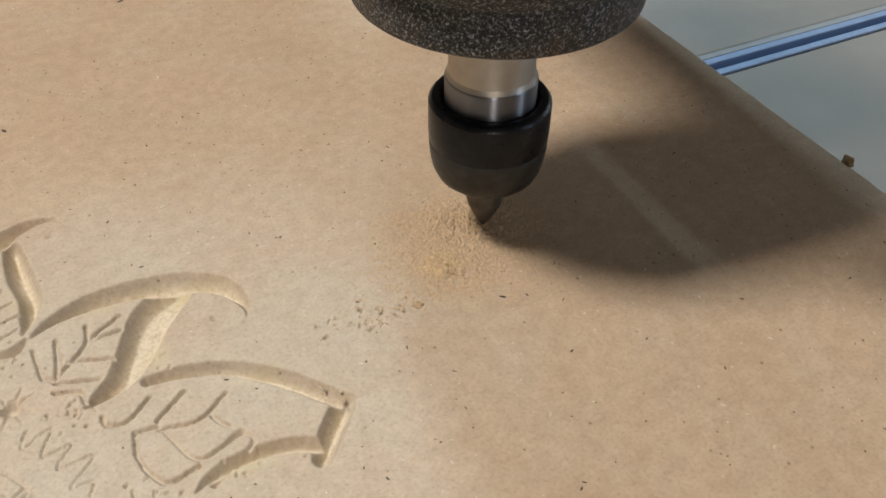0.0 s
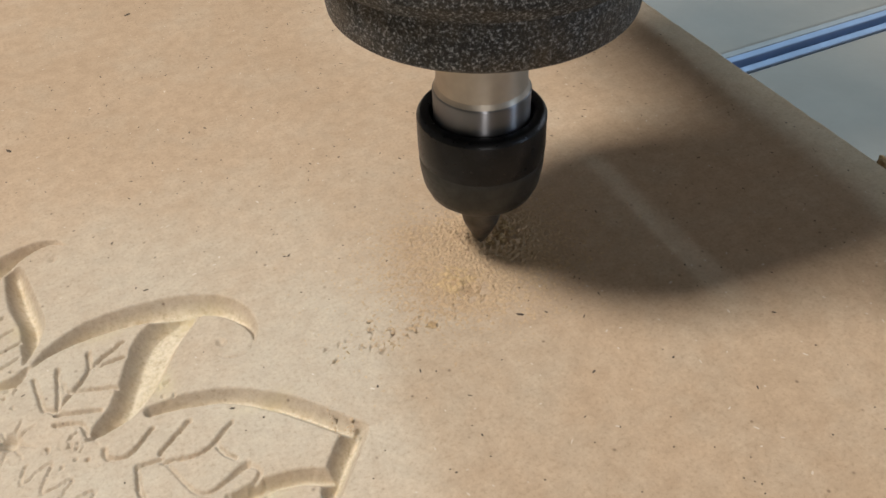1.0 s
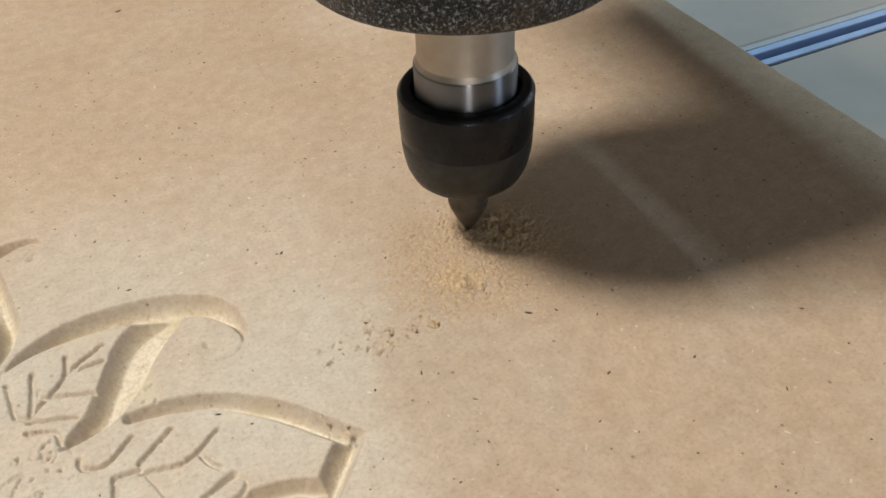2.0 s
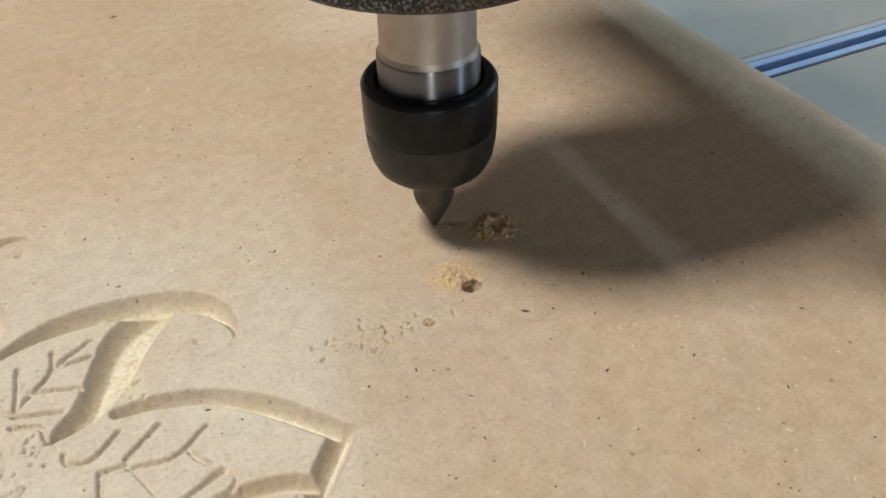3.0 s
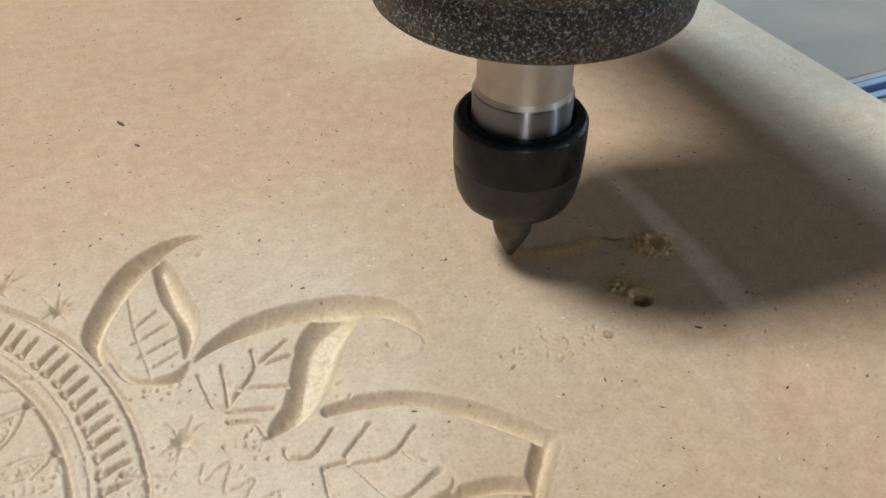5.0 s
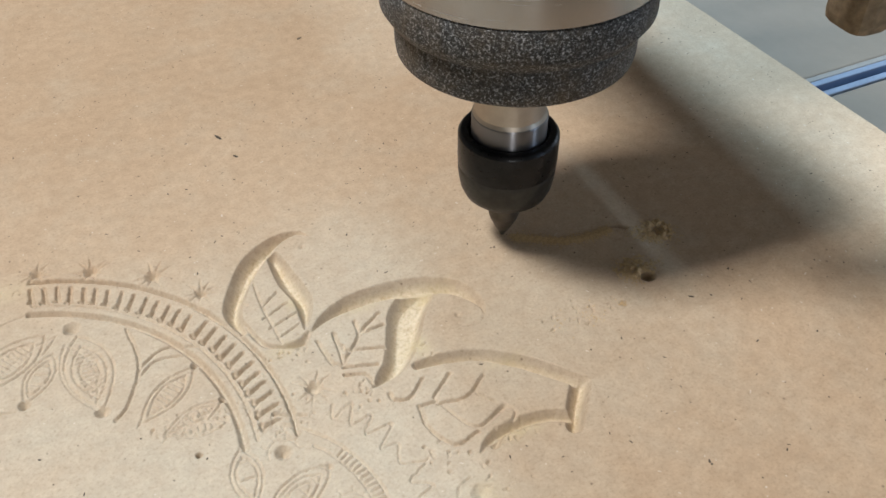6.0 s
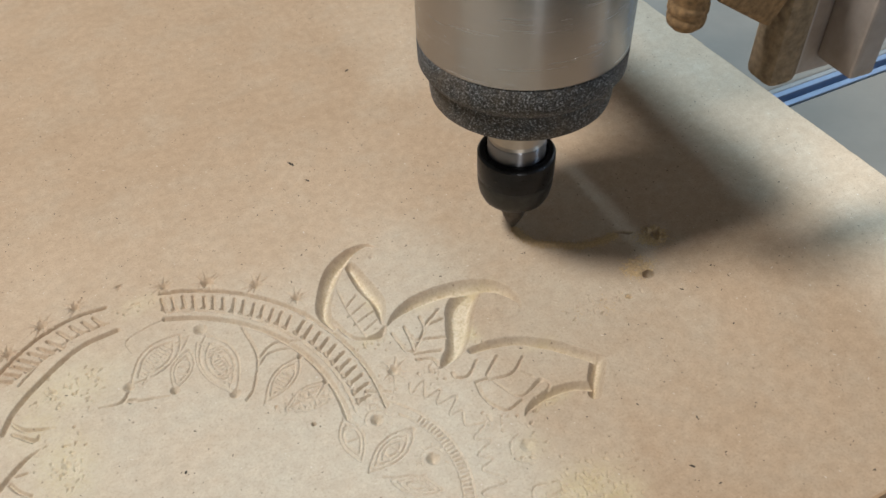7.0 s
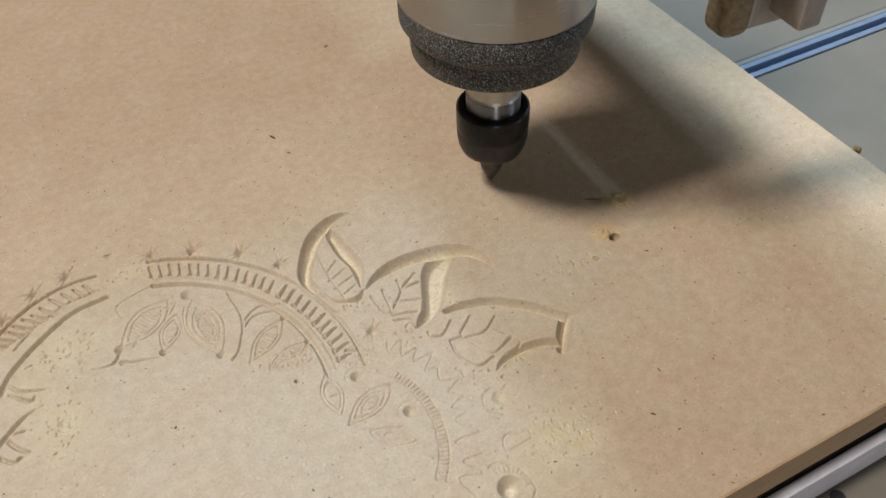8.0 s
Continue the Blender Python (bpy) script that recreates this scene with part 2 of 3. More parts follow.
def stamp(u, v, half, slope, cap, hollow=False):
    """One plunge of the cutter: a cone of that half width, or a hollow with round flanks."""
    i0, i1 = max(0, int((u - half - U0) / STEP)), min(NU, int((u + half - U0) / STEP) + 2)
    j0, j1 = max(0, int((v - half - V0) / STEP)), min(NV, int((v + half - V0) / STEP) + 2)
    if i0 >= i1 or j0 >= j1:
        return
    uu = U0 + STEP * np.arange(i0, i1) - u
    vv = V0 + STEP * np.arange(j0, j1) - v
    d = np.sqrt(uu[None, :] ** 2 + vv[:, None] ** 2)
    if hollow:
        flank = np.clip((half - d) / min(half, 0.0036), 0, 1)
        cut = min(cap, slope * half) * (1 - (1 - flank) ** 1.25)
    else:
        cut = np.clip((half - d) * slope, 0, cap)
    np.maximum(DEPTH[j0:j1, i0:i1], cut, out=DEPTH[j0:j1, i0:i1])


def groove(points, width=1.5, slope=1.1, cap=0.0034, wobble=0.2):
    """A stroke through points (x, y) or (x, y, width), in millimetres."""
    rows = [(*p, width) if len(p) == 2 else p for p in points]
    wide = max(r[2] for r in rows) > 2.2
    if wide:
        wobble, slope, cap = 0.05, 1.5, 0.0050
    else:
        rows = [(x, y, w * 1.12) for x, y, w in rows]
        slope *= 1.8
    for x, y, w in smooth_curve(rows, 0.35):
        u, v = uv(x + RNG.normal(0, wobble * 0.5), y + RNG.normal(0, wobble * 0.5))
        stamp(u, v, max(0.0003, w / 2000), slope, cap, wide)


def arc(cx, cy, r, a, b, width):
    """A groove along a circle from angle a to b, in degrees."""
    n = max(3, int(abs(b - a) / 6))
    groove([(cx + r * math.cos(radians(a + (b - a) * k / n)), cy + r * math.sin(radians(a + (b - a) * k / n))) for k in range(n + 1)], width)


def spokes(cx, cy, r0, r1, a, b, count, width, skew=0.0):
    for k in range(count):
        t = radians(a + (b - a) * (k + 0.5) / count)
        s = t + radians(skew)
        groove([(cx + r0 * math.cos(t), cy + r0 * math.sin(t)), (cx + r1 * math.cos(s), cy + r1 * math.sin(s))], width)


def petal(a, b, fat, rings=2, hatch=0, width=0.9):
    """Two arcs between the tips a and b, with smaller ones inside and cross cuts."""
    ax, ay = a
    dx, dy = b[0] - ax, b[1] - ay
    for k in range(rings):
        s = 1 - 0.30 * k
        for side in (-1, 1):
            pts = []
            for t in (0, 0.15, 0.35, 0.6, 0.82, 1):
                h = side * fat * s * math.sin(math.pi * t ** 0.9)
                q = 0.5 + (t - 0.5) * s
                pts.append((ax + dx * q - dy * h, ay + dy * q + dx * h))
            groove(pts, width)
    for k in range(hatch):
        t = 0.25 + 0.55 * k / max(1, hatch - 1)
        h = fat * 0.42 * math.sin(math.pi * t)
        groove([(ax + dx * t - dy * h, ay + dy * t + dx * h), (ax + dx * t + dy * h, ay + dy * t - dx * h)], width)


def pit(x, y, r, cap, hollow=True):
    u, v = uv(x, y)
    stamp(u, v, r / 1000, 5.0, cap, hollow)


def flower(x, y, r, rays=8, turn=0.0):
    """A hollow with short ragged rays."""
    for k in range(rays):
        t = 2 * math.pi * (k + RNG.uniform(-0.3, 0.3)) / rays + turn
        a, b = 0.35 * r, r * (0.95 + 0.5 * RNG.rand())
        groove([(x + a * math.cos(t), y + a * math.sin(t), 1.2), (x + b * math.cos(t), y + b * math.sin(t), 0.5)])
    u, v = uv(x, y)
    stamp(u, v, 0.00055 * r, 1.25, 0.0026)


def carve_leaves():
    # the small hooked leaf
    groove([(-62.0, 96.0, 0.8), (-66.7, 99.8, 2.8), (-74.9, 98.1, 5.6), (-84.5, 90.4, 8.1), (-92.3, 78.3, 7.3), (-95.9, 68.6, 6.3), (-94.5, 59.6, 3.7)])
    groove([(-76.9, 90.3, 5.5), (-75.2, 77.2, 7.6), (-73.0, 67.0, 6.7), (-73.9, 59.4, 4.7), (-75.5, 53.4, 1.4)])
    for a, b in (((-80.1, 72.7), (-86.2, 67.9)), ((-78, 66.8), (-87.1, 62.4)), ((-76.5, 61.3), (-86.1, 57.4)), ((-76.9, 55.8), (-84.5, 52.3)), ((-94.3, 74.9), (-90.6, 70.5))):
        groove([a, b], 1.1)
    groove([(-86.4, 79.3), (-86.2, 67.9), (-84, 50.3)], 1.0)
    groove([(-95, 67.3, 2.4), (-89.9, 52.5, 2.4), (-84.1, 48.6, 2.6), (-78.1, 48.1, 4.0), (-74.8, 51.3, 2.0)])
    # the large hooked leaf
    groove([(-74.5, 50.7, 0.9), (-68.8, 55.2, 3.9), (-59.9, 58.5, 6.8), (-48.3, 59.4, 8.1), (-34.8, 57.7, 8.6), (-25.1, 53.6, 7.8), (-20.4, 47.9, 5.7), (-18.6, 42.2, 3.1), (-18.9, 37.8, 0.8)])
    groove([(-35.6, 54, 9.9), (-42.5, 47.7, 12.5), (-48.1, 36.9, 11.0), (-53.4, 28.7, 8), (-58.9, 24.8, 4.8), (-62.8, 22.3, 1.2)])
    groove([(-73.4, 46.4), (-71.6, 35.5)])
    groove([(-67.7, 47.8), (-68.4, 35.2), (-71.5, 35.9)])
    groove([(-59.8, 50.3), (-60.8, 43.4), (-68.1, 35)])
    groove([(-51.2, 50.9), (-60, 44.9)])
    groove([(-51.6, 45.4), (-58.7, 44.8)])
    groove([(-54.5, 36.1), (-65.7, 39.6), (-66.8, 42.1)])
    groove([(-58.6, 30.3), (-68.9, 33.2)])
    groove([(-69.3, 29.9), (-63.7, 28.1), (-62.5, 24.3)])
    pit(-27.4, 40.2, 1.6, 0.0008)
    arc(-24.3, 39.0, 5.2, -150, 20, 0.5)
    # the square-ended leaf
    groove([(-47.4, 25.2, 3.9), (-38.8, 24.9, 5.0), (-28.2, 22, 5.2), (-17.6, 15, 5.9), (-10.1, 7.7, 5.8), (-3.9, 0.9, 5.2)])
    groove([(-3.6, 0.2, 6.6), (-8.5, -6.1, 6.8), (-13.2, -13.1, 5.4)])
    groove([(-4.4, -0.2, 5.2), (-2.2, 0.1, 3.0), (0.0, 0.3, 0.6)])
    groove([(-12.0, -11.5, 4.6), (-11.6, -14.2, 1.4)])
    groove([(-10.8, -10, 5.2), (-20.2, -6.5, 4.8), (-30.6, -6.3, 4.6), (-38, -8.4, 3.5), (-42, -11.1, 1.0)])
    groove([(-47.2, 12), (-39.1, 18.8)])
    groove([(-59.1, 18.2), (-58.4, 15.5), (-53.8, 14.5), (-47.7, 20)])
    groove([(-46.7, 9.2), (-37.7, 8.6), (-29.9, 14)])
    groove([(-46, 7.9, 1.1), (-39.8, -2.5, 1.5), (-29.1, 1.1, 2.6)])
    groove([(-29.1, 1.1, 1.5), (-26.8, -1.2, 1.5), (-28.4, -4.1, 1.8), (-37.4, -10.1, 3.4)])
    groove([(-52.4, 10.5), (-52.8, 3.7), (-50.9, -1.9), (-47, -6.2), (-39.8, -4.4, 2.6)][:4] + [(-39.8, -4.4)])
    groove([(-34.7, 9.6), (-33.5, 6.6), (-31.2, 4)])
    groove([(-52.4, 10.5), (-47.1, 10.3)])
    pit(-66.4, 91.5, 1.4, 0.0008)


def ring_curve(rows, width):
    """A groove through (radius, angle) pairs round the great ring's centre."""
    groove([(-178.5 + r * math.cos(radians(a)), 21.0 + r * math.sin(radians(a)), width) for r, a in rows])


def pockets(r0, r1, a, b, count, width, skew):
    """Short hollow cells between two rings, each a cross cut with a deeper foot."""
    cx, cy = -178.5, 21.0
    for k in range(count):
        t = radians(a + (b - a) * (k + 0.5 + RNG.uniform(-0.08, 0.08)) / count)
        s, half = t + radians(skew), radians(0.28 * abs(b - a) / count)
        lo, hi = r0 + RNG.uniform(-0.3, 0.3), r1 + RNG.uniform(-0.5, 0.3)
        groove([(cx + hi * math.cos(s), cy + hi * math.sin(s), width * 0.8), (cx + lo * math.cos(t), cy + lo * math.sin(t), width)])
        groove([(cx + lo * math.cos(t - half), cy + lo * math.sin(t - half), width * 0.6), (cx + lo * math.cos(t + half), cy + lo * math.sin(t + half), width * 0.8)])


def carve_great_ring():
    cx, cy = -178.5, 21.0
    arc(cx, cy, 90.5, -4, 34, 2.1)
    arc(cx, cy, 90.6, 34, 76, 2.2)
    ring_curve([(89.4, 91), (90.2, 98), (89.3, 107), (86.9, 115), (84, 124)], 2.1)
    arc(cx, cy, 75.2, -4, 74, 3.0)
    ring_curve([(74.6, 89), (72.8, 101.5), (67.3, 116.7), (64.2, 129.5), (61.1, 138.3)], 3.0)
    arc(cx, cy, 79.0, -3, 74, 1.1)
    pockets(81.0, 87.5, -2, 33, 11, 2.1, 1.2)
    pockets(80.6, 87.3, 34, 76, 14, 1.9, 1.4)
    ring_curve([(80.0, 91), (79.4, 101), (76.4, 112), (72.5, 122)], 1.2)
    pockets(80.0, 86.5, 91, 104, 4, 2.0, 2.0)
    pockets(76.8, 84.0, 104, 124, 7, 2.2, 2.4)
    for r, a, size in ((96.5, 39.3, 4.6), (97.0, 51.2, 5.4), (95.4, 64.3, 5.6), (94.9, 75.5, 4.6), (96.0, 98.0, 5.2), (94.4, 107.0, 5.2), (90.6, 117.3, 4.6), (99.5, 86.8, 2.2)):
        flower(cx + r * math.cos(radians(a)), cy + r * math.sin(radians(a)), size, 9, a)
    # petals that hang inside the ring
    petal((-153.7, 82.3), (-176.3, 64.7), 0.24, 2, 11, 0.9)
    petal((-150.4, 80.0), (-172.0, 63.2), 0.10, 1, 0, 0.8)
    petal((-144.0, 77.7), (-139.3, 44.2), 0.21, 3, 12, 0.9)
    petal((-148.0, 75.0), (-141.5, 45.5), 0.16, 1, 0, 0.8)
    petal((-151.9, 72.8), (-160.8, 55.4), 0.22, 2, 4, 0.9)
    petal((-111.9, 50.6), (-130.1, 35.0), 0.19, 2, 9, 0.9)
    petal((-106.3, 34.5), (-123.7, 29.1), 0.18, 2, 5, 0.9)
    petal((-105.9, 26.5), (-123.9, 28.2), 0.15, 2, 6, 0.9)
    for x, y, r in ((-145.4, 81.7, 3.0), (-177.1, 64.1, 2.5), (-160.9, 55.0, 2.1), (-139.7, 43.8, 2.4), (-111.4, 51.2, 1.5), (-106.0, 35.0, 1.4), (-116.1, 18.0, 1.1)):
        pit(x, y, r, 0.0026)
    groove([(-129.1, 75.0), (-127.2, 58.9), (-131.8, 44.7), (-136.3, 38.9)], 1.3)
    groove([(-127.0, 56.7), (-119.5, 61.7), (-109.3, 59.0)], 1.3)
    groove([(-128.0, 53.0), (-122.2, 57.6), (-113.9, 56.8)], 1.2)
    groove([(-173.5, 80.9), (-174.5, 87.8), (-166.3, 91.6), (-159.9, 93.1)], 0.8)
    groove([(-189.3, 58.8, 0.9), (-181.0, 58.1, 1.5), (-176.4, 63.8, 1.6)])
    groove([(-177.7, 56.6, 1.9), (-163.4, 53.3, 0.7)])
    groove([(-181.0, 58.1, 1.8), (-175.5, 57.1, 1.4)])
    groove([(-221.2, 65.7, 1.2), (-216.3, 60.1, 2.0), (-206.0, 56.4, 0.9)])
    groove([(-221.0, 60.1, 1.2), (-213.6, 53.9, 2.1), (-211.5, 55.6, 0.9)])
    groove([(-230.0, 33.0, 2.6), (-226.1, 38.2, 2.8), (-217.7, 46.1, 2.4), (-212.2, 48.8, 1.2)])
    groove([(-223.5, 38.7), (-220.2, 33.8), (-216.7, 30.5)], 1.8)
    groove([(-226.6, 31.9), (-222.0, 28.1), (-219.3, 29.3)], 1.8)
    groove([(-220.8, 40.7), (-217.0, 40.6)], 1.4)
    pit(-205.0, 73.5, 1.7, 0.0014)
    pit(-203.5, 38.0, 2.0, 0.0014)


SAW_TEETH = [(-76.3, 20.7), (-77.4, 15.8), (-70.9, 19.2), (-73.2, 11.7), (-66.7, 12.9), (-70.1, 7.1), (-62.2, 7.6), (-67.8, 0.8), (-62.9, 0.5), (-64.2, -6.0), (-57.6, -8.1), (-63.7, -12.3), (-58.6, -15.6), (-65.3, -19.3), (-61.4, -23.0), (-66.5, -25.3), (-60.4, -32.8), (-70.4, -33.6), (-63.1, -41.4), (-71.2, -42.0), (-67.2, -49.0), (-75.5, -47.7), (-73.4, -56.1)]


def carve_small_ring():
    cx, cy = -116.1, -18.6
    arc(cx, cy, 45.2, -38, 62, 1.0)
    arc(cx, cy, 41.4, -38, 42, 0.8)
    spokes(cx, cy, 42.0, 44.6, -38, 32, 30, 1.0)
    groove(SAW_TEETH, 0.9)
    petal((-82.7, 0.7), (-104.2, -9.6), 0.21, 3, 4, 0.9)
    petal((-104.9, 15.9), (-105.1, -4.4), 0.21, 2, 3, 0.9)
    petal((-97.9, -16.0), (-82.7, -27.0), 0.19, 3, 0, 0.9)
    groove([(-100, -13.5), (-92, -17.5), (-86, -19)], 0.8)
    pit(-83.2, 0.4, 1.4, 0.0014)
    for x, y in ((-93.8, 10.0), (-81.0, -13.8)):
        pit(x, y, 2.7, 0.0028)
        arc(x, y, 4.4, 10, 190, 0.7)
        spokes(x, y, 4.8, 6.4, -60, 200, 7, 0.7)
    flower(-79.5, 29.0, 5.4, 8, 0.3)
    pit(-60.8, -58.5, 5.0, 0.0042)
    groove([(-64.5, -48.2), (-60.8, -47.7), (-54.6, -52.4), (-52.6, -61.7), (-55.6, -65.9)], 0.9)
    spokes(-60.8, -58.5, 6.4, 8.6, -20, 110, 10, 0.8)
    pit(-47.3, -22.9, 3.0, 0.0016)
    groove([(-54, -24), (-52.5, -19.5), (-48, -17.5)], 0.8)
    groove([(-48.5, -30.0), (-51.5, -28.5), (-54.0, -26.0)], 0.8)
    groove([(-47.8, -39.7), (-53.1, -39.0), (-55.1, -44.3), (-48.8, -44.6), (-44.4, -44.0)], 0.9)
    groove([(-44.4, -44.0), (-43.5, -40.5), (-46.0, -40.0)], 0.8)
    groove([(-93, 24, 1.8), (-89, 22, 1.4), (-84.5, 20.0, 1.2)])


def carve_scraps():
    """Short nicks and pecks round the unfinished edges."""
    for cx, cy, sx, sy, n in ((-45, -24, 9, 9, 22), (-35, -47, 17, 9, 110), (-90, 20, 8, 6, 40), (-105, 32, 8, 5, 26), (-118, 30, 9, 4, 26), (-200, 72, 16, 8, 60), (-203, 36, 9, 11, 60), (-166, 105, 9, 4, 18), (-52, -8, 7, 5, 12), (12, 25, 13, 5, 30), (-84, 46, 7, 4, 24), (-31, 52, 6, 2, 26), (-44, 32, 3, 4, 18), (-30, -9, 9, 3, 26), (-66, 20, 8, 5, 20)):
        for k in range(n):
            x, y = RNG.normal(cx, sx * 0.6), RNG.normal(cy, sy * 0.6)
            a, l = RNG.uniform(0, math.pi), RNG.uniform(0.3, 1.8)
            groove([(x, y, 0.7), (x + l * math.cos(a), y + l * math.sin(a), RNG.uniform(0.6, 1.3))])


carve_leaves()
carve_great_ring()
carve_small_ring()
carve_scraps()
groove([(47.5, 56.6, 1.0), (45.8, 57.2, 1.5), (43.2, 58.8, 1.3), (41.0, 59.3, 0.8)], slope=3.0)
for x, y, r, cap in ((40.0, 32.4, 3.0, 0.0080), (55.5, 50.5, 2.6, 0.0030), (25.5, 24.0, 1.4, 0.0010)):
    pit(x, y, r, cap, False)


def blurred(a, n):
    for _ in range(n):
        b = a.copy()
        b[1:-1, 1:-1] = (a[:-2, 1:-1] + a[2:, 1:-1] + a[1:-1, :-2] + a[1:-1, 2:] + 2 * a[1:-1, 1:-1]) / 6
        a = b
    return a


def blob_field(spots, uu, vv):
    """Soft patches (x, y, half width, half height, amount), in millimetres."""
    out = np.zeros_like(uu)
    for x, y, a, b, k in spots:
        cu, cv = uv(x, y)
        out = np.maximum(out, k * np.exp(-(((uu - cu) * 1000 / a) ** 2 + ((vv - cv) * 1000 / b) ** 2)))
    return out


# dust patches that also paint in the paler daylit areas of the sheet
DUSTY_AND_LIT = [(-70, 60, 80, 60, 0.34), (-10, 25, 55, 42, 0.36), (-110, 0, 110, 75, 0.36), (-170, 60, 90, 70, 0.34), (-60, -20, 50, 45, 0.36)]
STAINED = [(-199, 73, 19, 11, 0.5), (-204, 38, 11, 17, 0.55), (-212, 60, 10, 12, 0.4), (-36, -46, 13, 8, 0.8), (-27, -53, 9, 6, 0.85), (-40, -56, 12, 5, 0.6), (-52, -52, 8, 6, 0.4), (-166, 106, 9, 5, 0.4), (-33, 55, 7, 3, 0.95), (-44, 33, 3, 5, 0.8), (-22, 17, 6, 2, 0.6), (-55, 55, 6, 2, 0.5), (-46, -24, 6, 5, 0.35), (-28, -8, 8, 3, 0.7), (-84, 47, 5, 3, 0.5), (-76, 66, 3, 5, 0.5)]


def build_board():
    """The fibreboard sheet: a finely cut top with a plain border and square edges."""
    us, vs = U0 + STEP * np.arange(NU), V0 + STEP * np.arange(NV)
    gu, gv = np.meshgrid(us, vs)
    depth = DEPTH
    grit = RNG.normal(0, 1, depth.shape)
    grit = blurred(grit, 2)
    cutmask = np.clip(depth / 0.0003, 0, 1)
    coarse = blurred(RNG.normal(0, 1, depth.shape), 7)
    depth = depth + cutmask * (grit * 0.00016 + coarse / coarse.std() * 0.00004)
    depth[0, :] = depth[-1, :] = 0
    depth[:, 0] = depth[:, -1] = 0
    z = -depth
    rim = np.clip(np.minimum(np.minimum(gu - U0, U1 - gu), np.minimum(gv - V0, V1 - gv)) / 0.05, 0, 1)
    rim = rim * rim * (3 - 2 * rim)
    verts = np.stack([gu.ravel(), gv.ravel(), z.ravel()], 1)
    idx = np.arange(NU * NV).reshape(NV, NU)
    quads = np.stack([idx[:-1, :-1].ravel(), idx[:-1, 1:].ravel(), idx[1:, 1:].ravel(), idx[1:, :-1].ravel()], 1)
    me = bpy.data.meshes.new("board_top")
    me.vertices.add(len(verts))
    me.vertices.foreach_set("co", verts.astype(np.float32).ravel())
    me.loops.add(quads.size)
    me.loops.foreach_set("vertex_index", quads.astype(np.int32).ravel())
    me.polygons.add(len(quads))
    me.polygons.foreach_set("loop_start", (4 * np.arange(len(quads))).astype(np.int32))
    me.update(calc_edges=True)
    me.polygons.foreach_set("use_smooth", np.ones(len(quads), bool))
    fields = (("cut", np.clip((depth - 0.0020) / 0.0024, 0, 1) * 0.95), ("dust_and_light", blob_field(DUSTY_AND_LIT, gu, gv) * rim), ("stain", np.clip(blob_field(STAINED, gu, gv) * (0.95 + 0.22 * grit / grit.std()), 0, 1)))
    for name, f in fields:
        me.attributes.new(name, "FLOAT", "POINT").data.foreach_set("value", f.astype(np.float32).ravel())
    me.materials.append(MDF)
    root = new("fibreboard_sheet")
    root.matrix_world = BOARD
    tagged(root, "tan fibreboard sheet with a half-finished carved mandala", "board")
    top = new("carved_face", me)
    top.parent = root
    tagged(top, "dusty face with hooked leaves and ring patterns cut in")
    # plain border: a grid of cells round the carved field, with the same attributes
    bm = bmesh.new()
    us2 = sorted(set([-0.95, -0.7, -0.5, -0.4, -0.34] + [U0, U1] + [-0.2, -0.12, -0.04, 0.03] + [0.11, 0.14, 0.17, U_RIGHT - 0.0012]))
    vs2 = sorted(set([V_NEAR + 0.0012, V0, -0.03, 0.02, 0.07, V1, 0.17, 0.21, 0.26, 0.32, 0.42, 0.6, 0.95]))
    grid = {(u, v): bm.verts.new((u, v, 0)) for u in us2 for v in vs2}
    for a, b in zip(us2, us2[1:]):
        for c, d in zip(vs2, vs2[1:]):
            if U0 - 1e-6 < (a + b) / 2 < U1 + 1e-6 and V0 - 1e-6 < (c + d) / 2 < V1 + 1e-6:
                continue
            bm.faces.new((grid[a, c], grid[b, c], grid[b, d], grid[a, d]))
    part("plain_face", bm, MDF, root)
    # the sawn sides with a broken arris
    bm = bmesh.new()
    for nearside in (True, False):
        n = 260
        rows = []
        for k in range(n + 1):
            t = k / n
            chip = 0.0009 * max(0.0, noise.noise((t * 60, 3.0 if nearside else 9.0, 0))) + 0.0004 * noise.noise((t * 300, 1.0, 5.0))
            if nearside:
                u = -0.95 + t * (U_RIGHT + 0.95)
                rows.append([bm.verts.new(p) for p in ((u, V_NEAR + 0.0012, 0.00002), (u, V_NEAR + 0.0003 + max(0, chip) * 0.3, -0.0003 - 0.6 * abs(chip)), (u, V_NEAR, -THICK))])
            else:
                v = V_NEAR + t * (0.95 - V_NEAR)
                rows.append([bm.verts.new(p) for p in ((U_RIGHT - 0.0013, v, 0), (U_RIGHT - max(0, chip), v, -0.0007 - abs(chip) * 0.5), (U_RIGHT, v, -THICK))])
        for a, b in zip(rows, rows[1:]):
            for p, q, r, s in zip(a, a[1:], b[1:], b):
                bm.faces.new((p, q, r, s) if nearside else (s, r, q, p))
    for quad in (((-0.95, 0.95), (U_RIGHT, 0.95)), ((-0.95, V_NEAR), (-0.95, 0.95))):
        (a, b), (c, d2) = quad
        bm.faces.new([bm.verts.new(p) for p in ((a, b, 0), (c, d2, 0), (c, d2, -THICK), (a, b, -THICK))])
    bm.faces.new([bm.verts.new(p) for p in ((-0.95, V_NEAR, -THICK), (-0.95, 0.95, -THICK), (U_RIGHT, 0.95, -THICK), (U_RIGHT, V_NEAR, -THICK))])
    part("sawn_edge", bm, MDF_EDGE, root, "dark brown sawn edge of the sheet")
    return root


